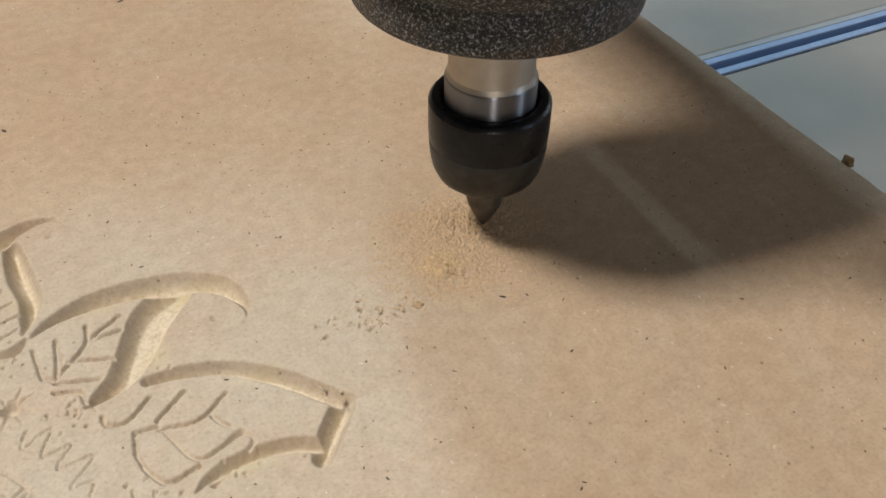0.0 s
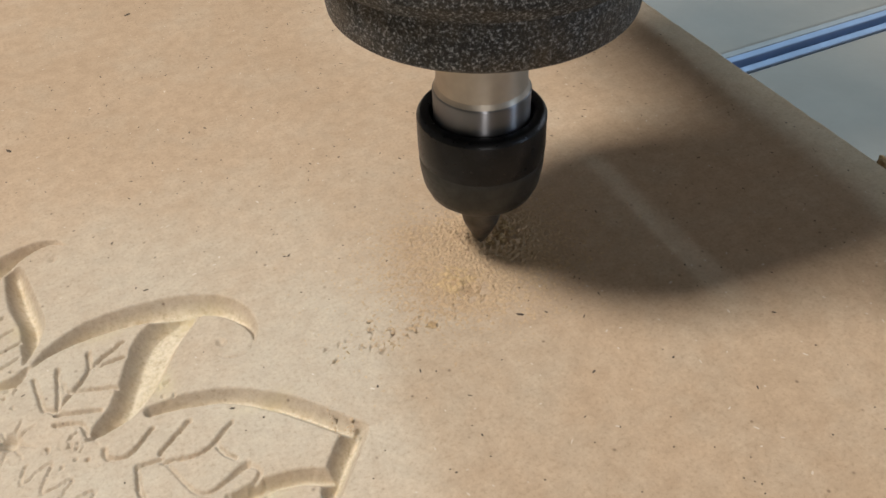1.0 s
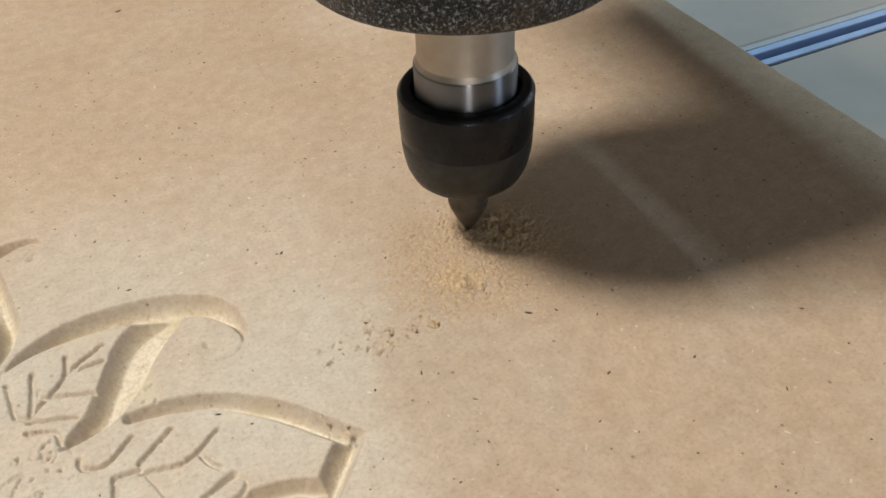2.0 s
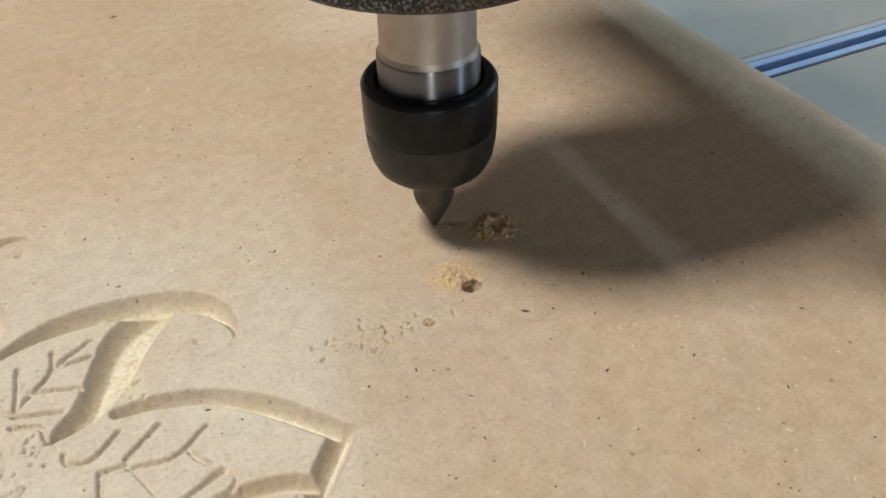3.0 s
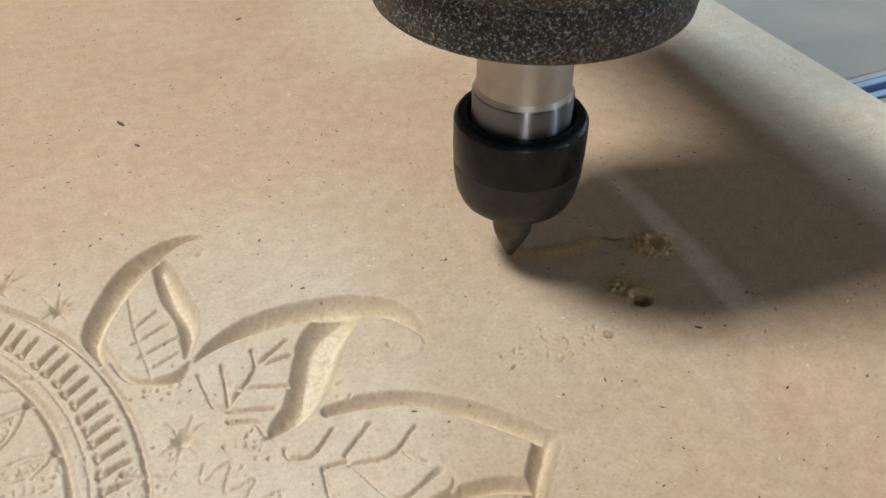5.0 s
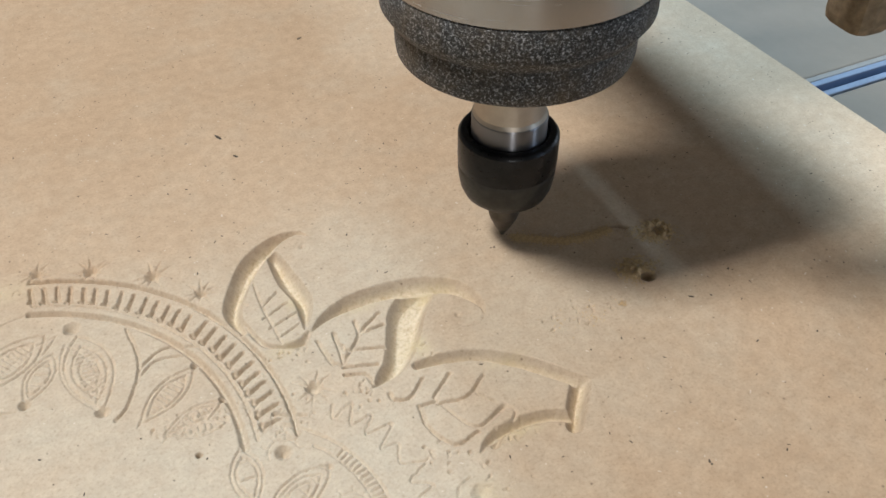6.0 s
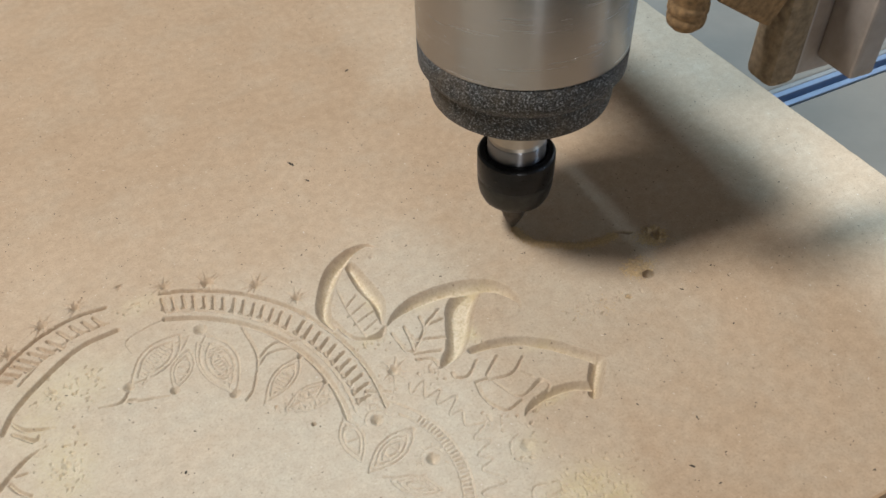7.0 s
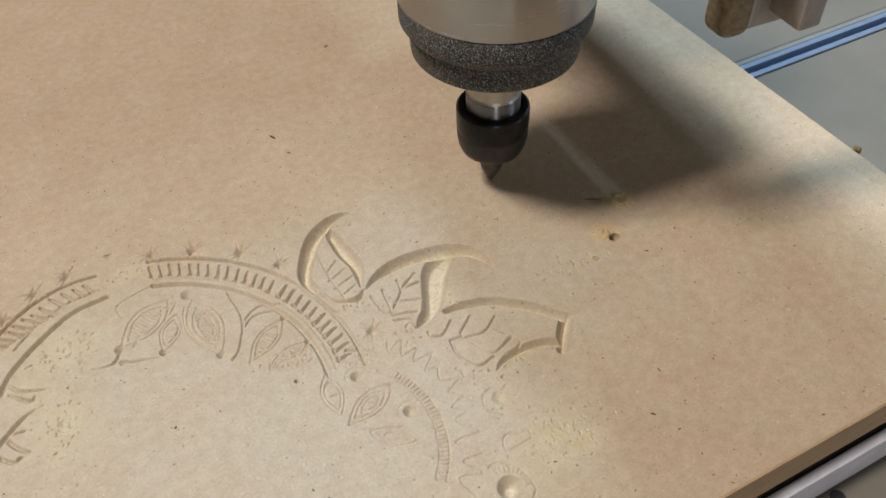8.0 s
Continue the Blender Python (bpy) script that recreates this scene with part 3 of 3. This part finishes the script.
def build_bed():
    bm = bevelled((-0.92, V_NEAR + 0.03, BED_Z), (U_RIGHT - 0.03, 0.92, -THICK), 0.001, BOARD)
    tagged(part("spoil_board", bm, MDF_EDGE), "brown fibreboard spacer under the sheet", "board")
    # bed panels between aluminium tracks
    tracks = (-0.0985, 0.132, 0.36, 0.59, 0.82)
    bed = new("machine_bed")
    tagged(bed, "pale grey panelled router bed", "machine bed")
    edges = [-0.42] + [x for t in tracks for x in (t, t + 0.0185)] + [1.05]
    for a, b in zip(edges[::2], edges[1::2]):
        bm = bevelled((-1.0, a + 0.0003, BED_Z - 0.022), (0.62, b - 0.0003, BED_Z), 0.0015, BOARD)
        part("bed_panel", bm, BED, bed)
    for t in tracks:
        root = new("slot_track")
        root.matrix_world = BOARD @ Matrix.Translation((0, t, BED_Z))
        tagged(root, "bluish aluminium clamping track in the bed", "track", "clamping tracks")
        if t < 0:
            for name, lo, hi, top, mat in (("lip", -0.0006, 0.0036, 0.0196, ALU_PALE), ("channel", 0.0038, 0.0048, 0.012, ALU_SHADED), ("seat_strip", 0.0050, 0.0181, 0.017, SEAT)):
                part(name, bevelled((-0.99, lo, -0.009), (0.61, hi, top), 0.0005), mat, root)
            continue
        for name, lo, hi, mat in (("lip", 0.0004, 0.0046, ALU), ("lip", 0.0099, 0.0141, ALU), ("seat_strip", 0.0143, 0.0181, SEAT), ("channel", 0.0004, 0.0141, ALU_SHADED)):
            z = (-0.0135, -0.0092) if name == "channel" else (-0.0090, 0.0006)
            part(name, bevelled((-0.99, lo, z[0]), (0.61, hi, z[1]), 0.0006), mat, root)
    base = new("machine_stand")
    tagged(base, "grey painted steel base under the router bed", "machine base")
    part("base_frame", bevelled((-0.98, -0.40, -0.14), (0.60, 1.03, BED_Z - 0.0225), 0.004, BOARD), FRAME_PAINT, base)
    for x in (-0.9, 0.5):
        for y in (-0.32, 0.95):
            part("leg", bevelled((x - 0.04, y - 0.04, -0.95), (x + 0.04, y + 0.04, -0.1405), 0.004, BOARD), FRAME_PAINT, base)
    # no hole is cut in the panel; this dark disc lies on it
    bolt = new("bed_bolt")
    bolt.matrix_world = BOARD @ Matrix.Translation((0.062, -0.1035, BED_Z))
    tagged(bolt, "black socket bolt sunk in the bed panel", "bolt")
    part("bolt_head", turned([(0.0, 0.0002), (0.0017, 0.0002), (0.0019, 0.0008), (0.0029, 0.0008), (0.0032, 0.0003), (0.0032, 0.0)], 32), BLACK, bolt)


def build_room():
    # unseen room added round the machine; its dark brown limits bounced light
    lo, hi, floor, top = (-2.2, -2.0), (2.4, 2.6), -0.95, 2.95
    bm = bmesh.new()
    box(bm, (lo[0] - 0.1, lo[1] - 0.1, floor - 0.1), (hi[0] + 0.1, hi[1] + 0.1, floor))
    tagged(part("floor", bm, CONCRETE), "grey concrete workshop floor", "floor", kind="structure")
    bm = bmesh.new()
    box(bm, (lo[0] - 0.1, lo[1] - 0.1, top), (hi[0] + 0.1, hi[1] + 0.1, top + 0.1))
    tagged(part("ceiling", bm, PLASTER), "unseen plain brown ceiling", "ceiling", kind="structure")
    for name, a, b in (("wall_west", (lo[0] - 0.1, lo[1], floor), (lo[0], hi[1], top)), ("wall_east", (hi[0], lo[1], floor), (hi[0] + 0.1, hi[1], top)), ("wall_south", (lo[0] - 0.1, lo[1] - 0.1, floor), (hi[0] + 0.1, lo[1], top)), ("wall_north", (lo[0] - 0.1, hi[1], floor), (hi[0] + 0.1, hi[1] + 0.1, top))):
        bm = bmesh.new()
        box(bm, a, b)
        tagged(part(name, bm, PLASTER), "unseen plain brown workshop wall", "wall", kind="structure")


def build_spindle():
    """The router spindle; its origin is the cutter's tip."""
    root = new("router_spindle")
    tagged(root, "steel router spindle with black collet nut and cutter", "spindle")
    mm = lambda rows: [(r / 1000, z / 1000) for r, z in rows]
    part("housing", sharp_turned(mm([(39.6, 102.2), (40.3, 102.9), (40.3, 193), (38, 195), (0, 195)]), 128), STEEL, root, "brushed steel spindle housing", True)
    part("end_ring", sharp_turned(mm([(33, 89.2), (37.6, 89.2), (40.1, 93.0), (40.3, 102.2), (39, 102.2)]), 128), CAST, root, "speckled dark grey cast ring", True)
    part("front_cap", sharp_turned(mm([(11.6, 77.4), (34.6, 76.8), (35.7, 77.8), (36.0, 80.0), (36.0, 89.2), (35, 89.2)]), 128), CAST_DUSTY, root, "dark cast front cap with brown dust", True)
    part("shaft", sharp_turned(mm([(12.4, 40), (12.4, 52.6), (11.5, 53.8), (11.4, 54.0)]), 96), NECK_LOW, root, "ground steel spindle shaft", True)
    part("shaft_collar", sharp_turned(mm([(12.38, 52.5), (11.45, 54.2), (11.4, 78.6)]), 96), NECK_UP, root, "dull dusty steel shaft collar", True)
    nut = part("collet_nut", sharp_turned(mm([(16.5, 33.5), (16.7, 36), (16.7, 45.0), (15.7, 46.3), (13.6, 46.3), (13.1, 45.6), (12.9, 40)]), 128), NUT, root, "smooth black steel collet nut", True)
    part("nut_nose", turned(mm([(5.2, 19.8), (10.2, 19.8), (12.6, 20.5), (14.4, 22.2), (15.6, 25.0), (16.25, 28.6), (16.5, 31.5), (16.55, 33.5), (16.3, 34)]), 128), NUT_LOW, nut, "slightly lighter rounded lower end of the nut", True)
    part("cutter", sharp_turned(mm([(0, -0.6), (0.6, 0.4), (3.1, 5.0), (4.9, 9.0), (5.4, 11.0), (5.45, 19.5)]), 64), CARBIDE, root, "conical engraving cutter, dusty grey", True)
    # unseen plates and beams, sized and gapped to shape the daylight on the sheet
    carriage = part("shade_plate", bevelled((-0.0240, 0.155, 0.090), (0.0394, 0.166, 1.00), 0.002), BRACKET, root, "unseen plate behind the spindle, shaped to shade the sheet")
    part("shade_plate", bevelled((0.0405, 0.155, 0.088), (0.111, 0.166, 1.00), 0.002), BRACKET, carriage)
    part("carriage_beam", bevelled((-0.024, 0.150, 1.0005), (0.114, 0.195, 1.05), 0.002), BRACKET, carriage)
    part("carriage_arm", bevelled((-0.023, 0.1662, 0.300), (-0.005, 0.4195, 0.33), 0.002), BRACKET, carriage)
    part("shade_beam", bevelled((-0.75, 0.420, 0.170), (0.006, 0.470, 0.800), 0.004), FRAME_PAINT, carriage, "unseen grey beam that blocks daylight behind the carriage")
    part("shade_beam", bevelled((0.044, 0.420, 0.170), (0.095, 0.470, 0.800), 0.004), FRAME_PAINT, carriage)
    # closes the lower part of the slot against stray daylight
    part("shade_beam", bevelled((0.0065, 0.420, 0.170), (0.0435, 0.470, 0.470), 0.002), FRAME_PAINT, carriage)
    part("shade_rail", bevelled((-0.75, 0.420, 0.8005), (0.095, 0.470, 0.840), 0.004), FRAME_PAINT, carriage)
    # unseen block and its arm, placed to extend the spindle's shadow
    part("shade_block", bevelled((-0.030, 0.036, 0.205), (0.030, 0.118, 0.330), 0.002), BRACKET, carriage, "unseen block that widens the shadow of the housing")
    part("clamp_arm", bevelled((-0.020, 0.1185, 0.270), (0.020, 0.1545, 0.310), 0.002), BRACKET, carriage)
    # bracket that rides beside the spindle
    bracket = part("bracket", bevelled((0.062, -0.066, 0.098), (0.074, -0.052, 0.150), 0.0035), FUZZ_GREY, root, "bracket post coated in brown sawdust")
    part("bracket_rib", bevelled((0.0745, -0.060, 0.096), (0.081, -0.050, 0.150), 0.002), BRACKET, bracket)
    part("bracket_wing", bevelled((0.0813, -0.0535, 0.090), (0.1055, -0.047, 0.150), 0.0012), BRACKET, bracket)
    part("bracket_fin", bevelled((0.094, -0.0712, 0.0965), (0.1045, -0.0537, 0.150), 0.0012), BRACKET, bracket)
    part("bracket_arm", bevelled((-0.014, -0.004, -0.005), (0.0138, 0.004, 0.018), 0.002, Matrix.Translation((0.0475, -0.060, 0.1345)) @ Matrix.Rotation(radians(32), 4, "Y")), FUZZ, bracket, "arm furred with brown sawdust")
    # end of a corrugated hose beside the bracket
    part("ribbed_hose", turned(mm([(0, 126.5), (4.0, 126.5), (6.0, 128.5), (6.4, 131), (5.7, 132), (6.6, 133.2), (6.6, 135.5), (5.8, 136.5), (6.6, 137.8), (6.6, 141), (6, 165)]), 32), FUZZ, root, "corrugated hose end furred with sawdust", True).location = (0.028, -0.056, 0)
    return root


def grains(name, spots, size, material_, root=None, seed=1):
    """Crumbs scattered in soft spots (x, y, spread, count), as one mesh of small uneven octahedra."""
    rng = np.random.RandomState(seed)
    corner = np.array([(1, 0, 0), (-1, 0, 0), (0, 1, 0), (0, -1, 0), (0, 0, 1), (0, 0, -1)], float)
    tri = np.array([(0, 2, 4), (2, 1, 4), (1, 3, 4), (3, 0, 4), (2, 0, 5), (1, 2, 5), (3, 1, 5), (0, 3, 5)])
    vs, fs = [], []
    for x, y, spread, count in spots:
        for k in range(count):
            r = size * (0.45 + 1.1 * rng.rand() ** 2)
            a, d = rng.uniform(0, 2 * math.pi), spread * abs(rng.normal(0, 0.6))
            c = corner * r * rng.uniform(0.6, 1.3, (6, 1))
            t = rng.uniform(0, math.pi)
            c = c @ np.array([(math.cos(t), math.sin(t), 0), (-math.sin(t), math.cos(t), 0), (0, 0, 0.8)])
            fs.append(tri + 6 * len(vs))
            vs.append(c + np.array([x + d * math.cos(a), y + d * math.sin(a), r * 0.35]))
    me = bpy.data.meshes.new(name)
    me.from_pydata((np.vstack(vs) / 1000).tolist(), [], np.vstack(fs).tolist())
    me.materials.append(material_)
    return new(name, me)


def flakes():
    """Dark bark flakes and pale fibres lying on the sheet."""
    rng = np.random.RandomState(5)
    for name, mat, count, label in (("dark_flakes", CHIP, 1500, "tiny dark bark flakes scattered on the fibreboard"), ("pale_fibres", PALE, 1300, "tiny pale fibres scattered on the fibreboard")):
        vs, fs = [], []
        for k in range(count):
            u, v = rng.uniform(-0.36, 0.18), rng.uniform(-0.092, 0.36)
            i, j = int((u - U0) / STEP), int((v - V0) / STEP)
            if 4 < i < NU - 4 and 4 < j < NV - 4 and DEPTH[j - 4:j + 4, i - 4:i + 4].max() > 0:
                continue
            a, l, w = rng.uniform(0, math.pi), 0.00022 + 0.0006 * rng.rand() ** 3, 0.00016 + 0.00014 * rng.rand()
            ca, sa = math.cos(a), math.sin(a)
            n = len(vs)
            for p, q in ((-1, -0.6), (0.2, -1), (1, 0.1), (0.3, 1), (-0.8, 0.7)):
                vs.append((u + ca * p * l - sa * q * w, v + sa * p * l + ca * q * w, 0.00003))
            vs.append((u, v, 0.00016))
            fs += [(n + m, n + (m + 1) % 5, n + 5) for m in range(5)]
        if mat is CHIP:
            # the few larger bark scraps
            for x, y, a, l, w in ((-80.6, 170.0, 1.9, 2.6, 0.9), (-76.7, 154.2, 2.0, 1.5, 0.7), (-27.6, 237.8, 0.4, 1.6, 0.9), (48.1, 18.2, 2.4, 1.2, 0.5), (2.3, -54.5, 2.2, 1.3, 0.6), (-164.3, 17.4, 0.8, 0.9, 0.6), (16.0, -38.0, 1.0, 0.8, 0.4)):
                u, v = uv(x, y)
                ca, sa, n = math.cos(a) / 1000, math.sin(a) / 1000, len(vs)
                for p, q in ((-1, -0.3), (-0.3, -0.9), (0.5, -0.5), (1, 0.2), (0.2, 0.8), (-0.7, 0.6)):
                    vs.append((u + ca * p * l - sa * q * w, v + sa * p * l + ca * q * w, 0.00003))
                vs.append((u, v, 0.0003))
                fs += [(n + m, n + (m + 1) % 6, n + 6) for m in range(6)]
        me = bpy.data.meshes.new(name)
        me.from_pydata(vs, [], fs)
        me.materials.append(mat)
        ob = new(name, me)
        ob.matrix_world = BOARD
        tagged(ob, label, "wood flakes", kind="stuff")


def build_splinter():
    bm = bmesh.new()
    bmesh.ops.create_icosphere(bm, subdivisions=2, radius=1.0)
    for v in bm.verts:
        v.co = Vector((v.co.x * 0.0014, v.co.y * 0.0022, v.co.z * 0.0021)) * (1 + 0.45 * noise.noise(v.co * 1.7))
    ob = part("wood_splinter", bm, FUZZ)
    ob.matrix_world = BOARD @ Matrix.Translation((U_RIGHT + 0.0004, 0.0195, 0.0004)) @ Matrix.Rotation(0.5, 4, "X")
    tagged(ob, "small brown splinter hanging on the sheet's broken edge", "splinter")


def mound(x, y, half, up, hole):
    """A low crumbly heap round a hole; its rim runs out into the face of the sheet. Millimetres, up in metres."""
    rng = np.random.RandomState(int(x * 10))
    step = 0.3
    c = np.arange(-half, half, step)
    gx, gy = np.meshgrid(c, c)
    fine, lumps = blurred(rng.normal(0, 1, gx.shape), 1), blurred(rng.normal(0, 1, gx.shape), 5)
    fine, lumps = fine / fine.std(), lumps / lumps.std()
    h = up * np.exp(-(np.hypot(gx, gy * 1.25) / (half * 0.5)) ** 2) * (0.8 + 0.5 * lumps + 0.2 * fine) - 0.24 * up + 0.00007 * fine
    d = np.hypot(gx + x - hole[0], gy + y - hole[1])
    h -= 1.5 * up * np.exp(-(d / 2.1) ** 4)
    idx = np.arange(h.size).reshape(h.shape)
    quads = np.stack([idx[:-1, :-1].ravel(), idx[:-1, 1:].ravel(), idx[1:, 1:].ravel(), idx[1:, :-1].ravel()], 1)
    quads = quads[h.ravel()[quads].max(1) > -0.00003]
    me = bpy.data.meshes.new("sawdust_heap")
    me.from_pydata(np.stack([(gx.ravel() + x) / 1000, (gy.ravel() + y) / 1000, h.ravel()], 1).tolist(), [], quads.tolist())
    me.materials.append(FRESH)
    me.polygons.foreach_set("use_smooth", [True] * len(me.polygons))
    return new("sawdust_heap", me)


def build_dust():
    """Loose dust round the plunge: settled crumbs that stay, a loose layer that the air takes."""
    ob = grains("sawdust_crumbs", [(56, 50, 8.5, 500), (38, 38, 7, 220), (35, 33, 4.5, 70), (46, 37, 3.5, 40), (47, 53.5, 3, 60), (25, 24, 2.2, 60), (13, 22, 7, 60), (2, 24, 6, 30)], 0.26, FRESH, seed=3)
    tagged(ob, "yellow-brown sawdust crumbs left round drilled holes", "sawdust", kind="stuff")
    for x, y, half, up, hole in ((54.5, 51.0, 13, 0.0017, (56, 51)), (38.0, 37.0, 12, 0.0012, (40, 32.4))):
        ob = mound(x, y, half, up, hole)
        tagged(ob, "crumbly yellow sawdust heaped beside a drilled hole", "sawdust", "sawdust heaps", kind="stuff")
    # the loose layer: thin lumpy patches whose rims run out into the face of the sheet
    layer = []
    step, half_x, half_y = 0.00032, 0.056, 0.046
    xs, ys = np.arange(-half_x, half_x, step), np.arange(-half_y, half_y, step)
    gx, gy = np.meshgrid(xs, ys)
    rng = np.random.RandomState(21)
    fine = blurred(rng.normal(0, 1, gx.shape), 1)
    lumps = blurred(rng.normal(0, 1, gx.shape), 4)
    fine, lumps = fine / fine.std(), lumps / lumps.std()
    reach = np.sqrt((gx / 0.027) ** 2 + ((gy + 0.002) / 0.021) ** 2) + 0.08 * lumps
    h = 0.00032 * np.exp(-reach ** 2) * (1 + 0.30 * fine + 0.05 * lumps) - 0.00013 + 0.00006 * fine
    for cx, cy, r, up in ((0.0075, 0.0035, 0.0075, 0.0011), (-0.0080, -0.0135, 0.0062, 0.0006), (-0.001, 0.006, 0.006, 0.0007)):
        h += up * np.exp(-((np.hypot(gx - cx, gy - cy)) / r) ** 2) * (0.8 + 0.35 * lumps + 0.15 * fine)
    for k in range(7):
        a = radians(52 * k)
        h -= 0.0010 * np.exp(-((np.hypot(gx + 0.0082 - 0.0044 * math.cos(a), gy + 0.0138 - 0.0036 * math.sin(a))) / 0.0011) ** 2)
        h -= 0.0012 * np.exp(-((np.hypot(gx - 0.0085 - 0.0046 * math.cos(a + 1), gy - 0.0035 - 0.0036 * math.sin(a + 1))) / 0.0012) ** 2)
    h -= 0.0016 * np.exp(-((np.hypot(gx + 0.0082, gy + 0.0138)) / 0.0019) ** 2) + 0.0022 * np.exp(-((np.hypot(gx - 0.0085, gy - 0.0035)) / 0.0022) ** 2)
    plug = np.minimum(np.hypot(gx + 0.0080, gy + 0.0136), np.hypot(gx - 0.0075, gy - 0.0045)) < 0.0030
    h = np.where(plug, np.maximum(h, -0.0009 + 0.0001 * fine), h)
    for q in range(4):
        sx, sy = (slice(None, len(xs) // 2 + 1), slice(len(xs) // 2, None))[q % 2], (slice(None, len(ys) // 2 + 1), slice(len(ys) // 2, None))[q // 2]
        px, py, pz = gx[sy, sx], gy[sy, sx], h[sy, sx]
        n, m = px.shape
        idx = np.arange(n * m).reshape(n, m)
        quads = np.stack([idx[:-1, :-1].ravel(), idx[:-1, 1:].ravel(), idx[1:, 1:].ravel(), idx[1:, :-1].ravel()], 1)
        quads = quads[(pz.ravel()[quads].max(1) > -0.00002) | plug[sy, sx].ravel()[quads].any(1)]
        me = bpy.data.meshes.new("sawdust_layer")
        me.from_pydata(np.stack([px.ravel() + 0.048, py.ravel() + 0.046, pz.ravel()], 1).tolist(), [], quads.tolist())
        me.materials.append(DUST)
        ob = new("sawdust_layer", me)
        tagged(ob, "loose tan sawdust layer strewn round the cutter", "sawdust", "loose sawdust", kind="stuff")
        gx0, gy0 = 48 + (-15, 15)[q % 2], 46 + (-12, 12)[q // 2]
        loose = grains("loose_grains", [(gx0, gy0, 13, 1300), (48 + (-6, 6)[q % 2], 46 + (-5, 5)[q // 2], 8, 700)], 0.17, DUST, seed=60 + q)
        loose.parent = ob
        layer.append((ob, radians((225, 315, 135, 45)[q])))
    ridge = []
    for k in range(22):
        t = 3.15 + 0.185 * k
        ob = grains("sawdust_ridge", [(0, 0, 1.9, 240), (0.8, -0.8, 2.8, 110)], 0.30, FRESH, seed=40 + k)
        tagged(ob, "small ridge of fresh sawdust along the new cut", "sawdust", "ridge of fresh sawdust", kind="stuff")
        ridge.append((ob, t))
    return layer, ridge


PALE = simple("pale_fibre", (0.56, 0.47, 0.37), 0.9, 0.0, 0.1, 300)
build_room()
build_bed()
build_board()
flakes()
build_splinter()
LAYER, RIDGE = build_dust()
SPINDLE = build_spindle()
TOOL = [(0, 55.8, 47.9), (0.5, 52.6, 46.0), (1, 50.2, 48.4), (1.5, 48.3, 51.0), (2.8, 42.9, 57.6), (3, 40.6, 58.6), (3.5, 34.3, 58.0), (4, 27.6, 57.8), (4.5, 20.9, 59.0), (5.8, 5.4, 67.9), (6, 2.9, 70.6), (6.5, 0.1, 76.3), (7, -0.2, 82.6), (7.5, 2.4, 87.5), (8, 6.8, 91.2)]


def tool_at(t):
    for (a, x, y), (b, p, q) in zip(TOOL, TOOL[1:]):
        if a <= t <= b:
            f = (t - a) / (b - a)
            return x + (p - x) * f, y + (q - y) * f


def motions():
    walk(SPINDLE, [(t, pose(x / 1000, y / 1000, 0)) for t, x, y in TOOL])
    # the loose layer is blown off outwards, over the sheet's edges to the floor
    for ob, a in LAYER:
        dx, dy = 0.9 * math.cos(a), 0.9 * math.sin(a)
        walk(ob, [(0, pose(0, 0, 0)), (2.82, pose(0, 0, 0)), (2.86, pose(dx * 0.3, dy * 0.3, 0.004)), (2.9, pose(dx, dy, 0.02)), (3.1, pose(dx * 2.0, dy * 2.0, -0.93)), (8, pose(dx * 2.0, dy * 2.0, -0.93))])
    # fresh dust comes up behind the cutter, and is blown off late in the cut
    for n, (ob, t) in enumerate(RIDGE):
        x, y = (c / 1000 for c in tool_at(t))
        a = 3.9 + 0.12 * n
        dx, dy = 1.9 * math.cos(a), 1.9 * math.sin(a)
        go = max(7.3 + 0.008 * n, t + 0.2)
        walk(ob, [(0, pose(x, y, -0.006)), (t, pose(x, y, -0.006)), (t + 0.12, pose(x, y, 0)), (go, pose(x, y, 0)), (go + 0.04, pose(x + dx * 0.2, y + dy * 0.2, 0.004)), (go + 0.1, pose(x + dx * 0.6, y + dy * 0.6, 0.02)), (go + 0.3, pose(x + dx, y + dy, -0.93)), (8, pose(x + dx, y + dy, -0.93))])


motions()
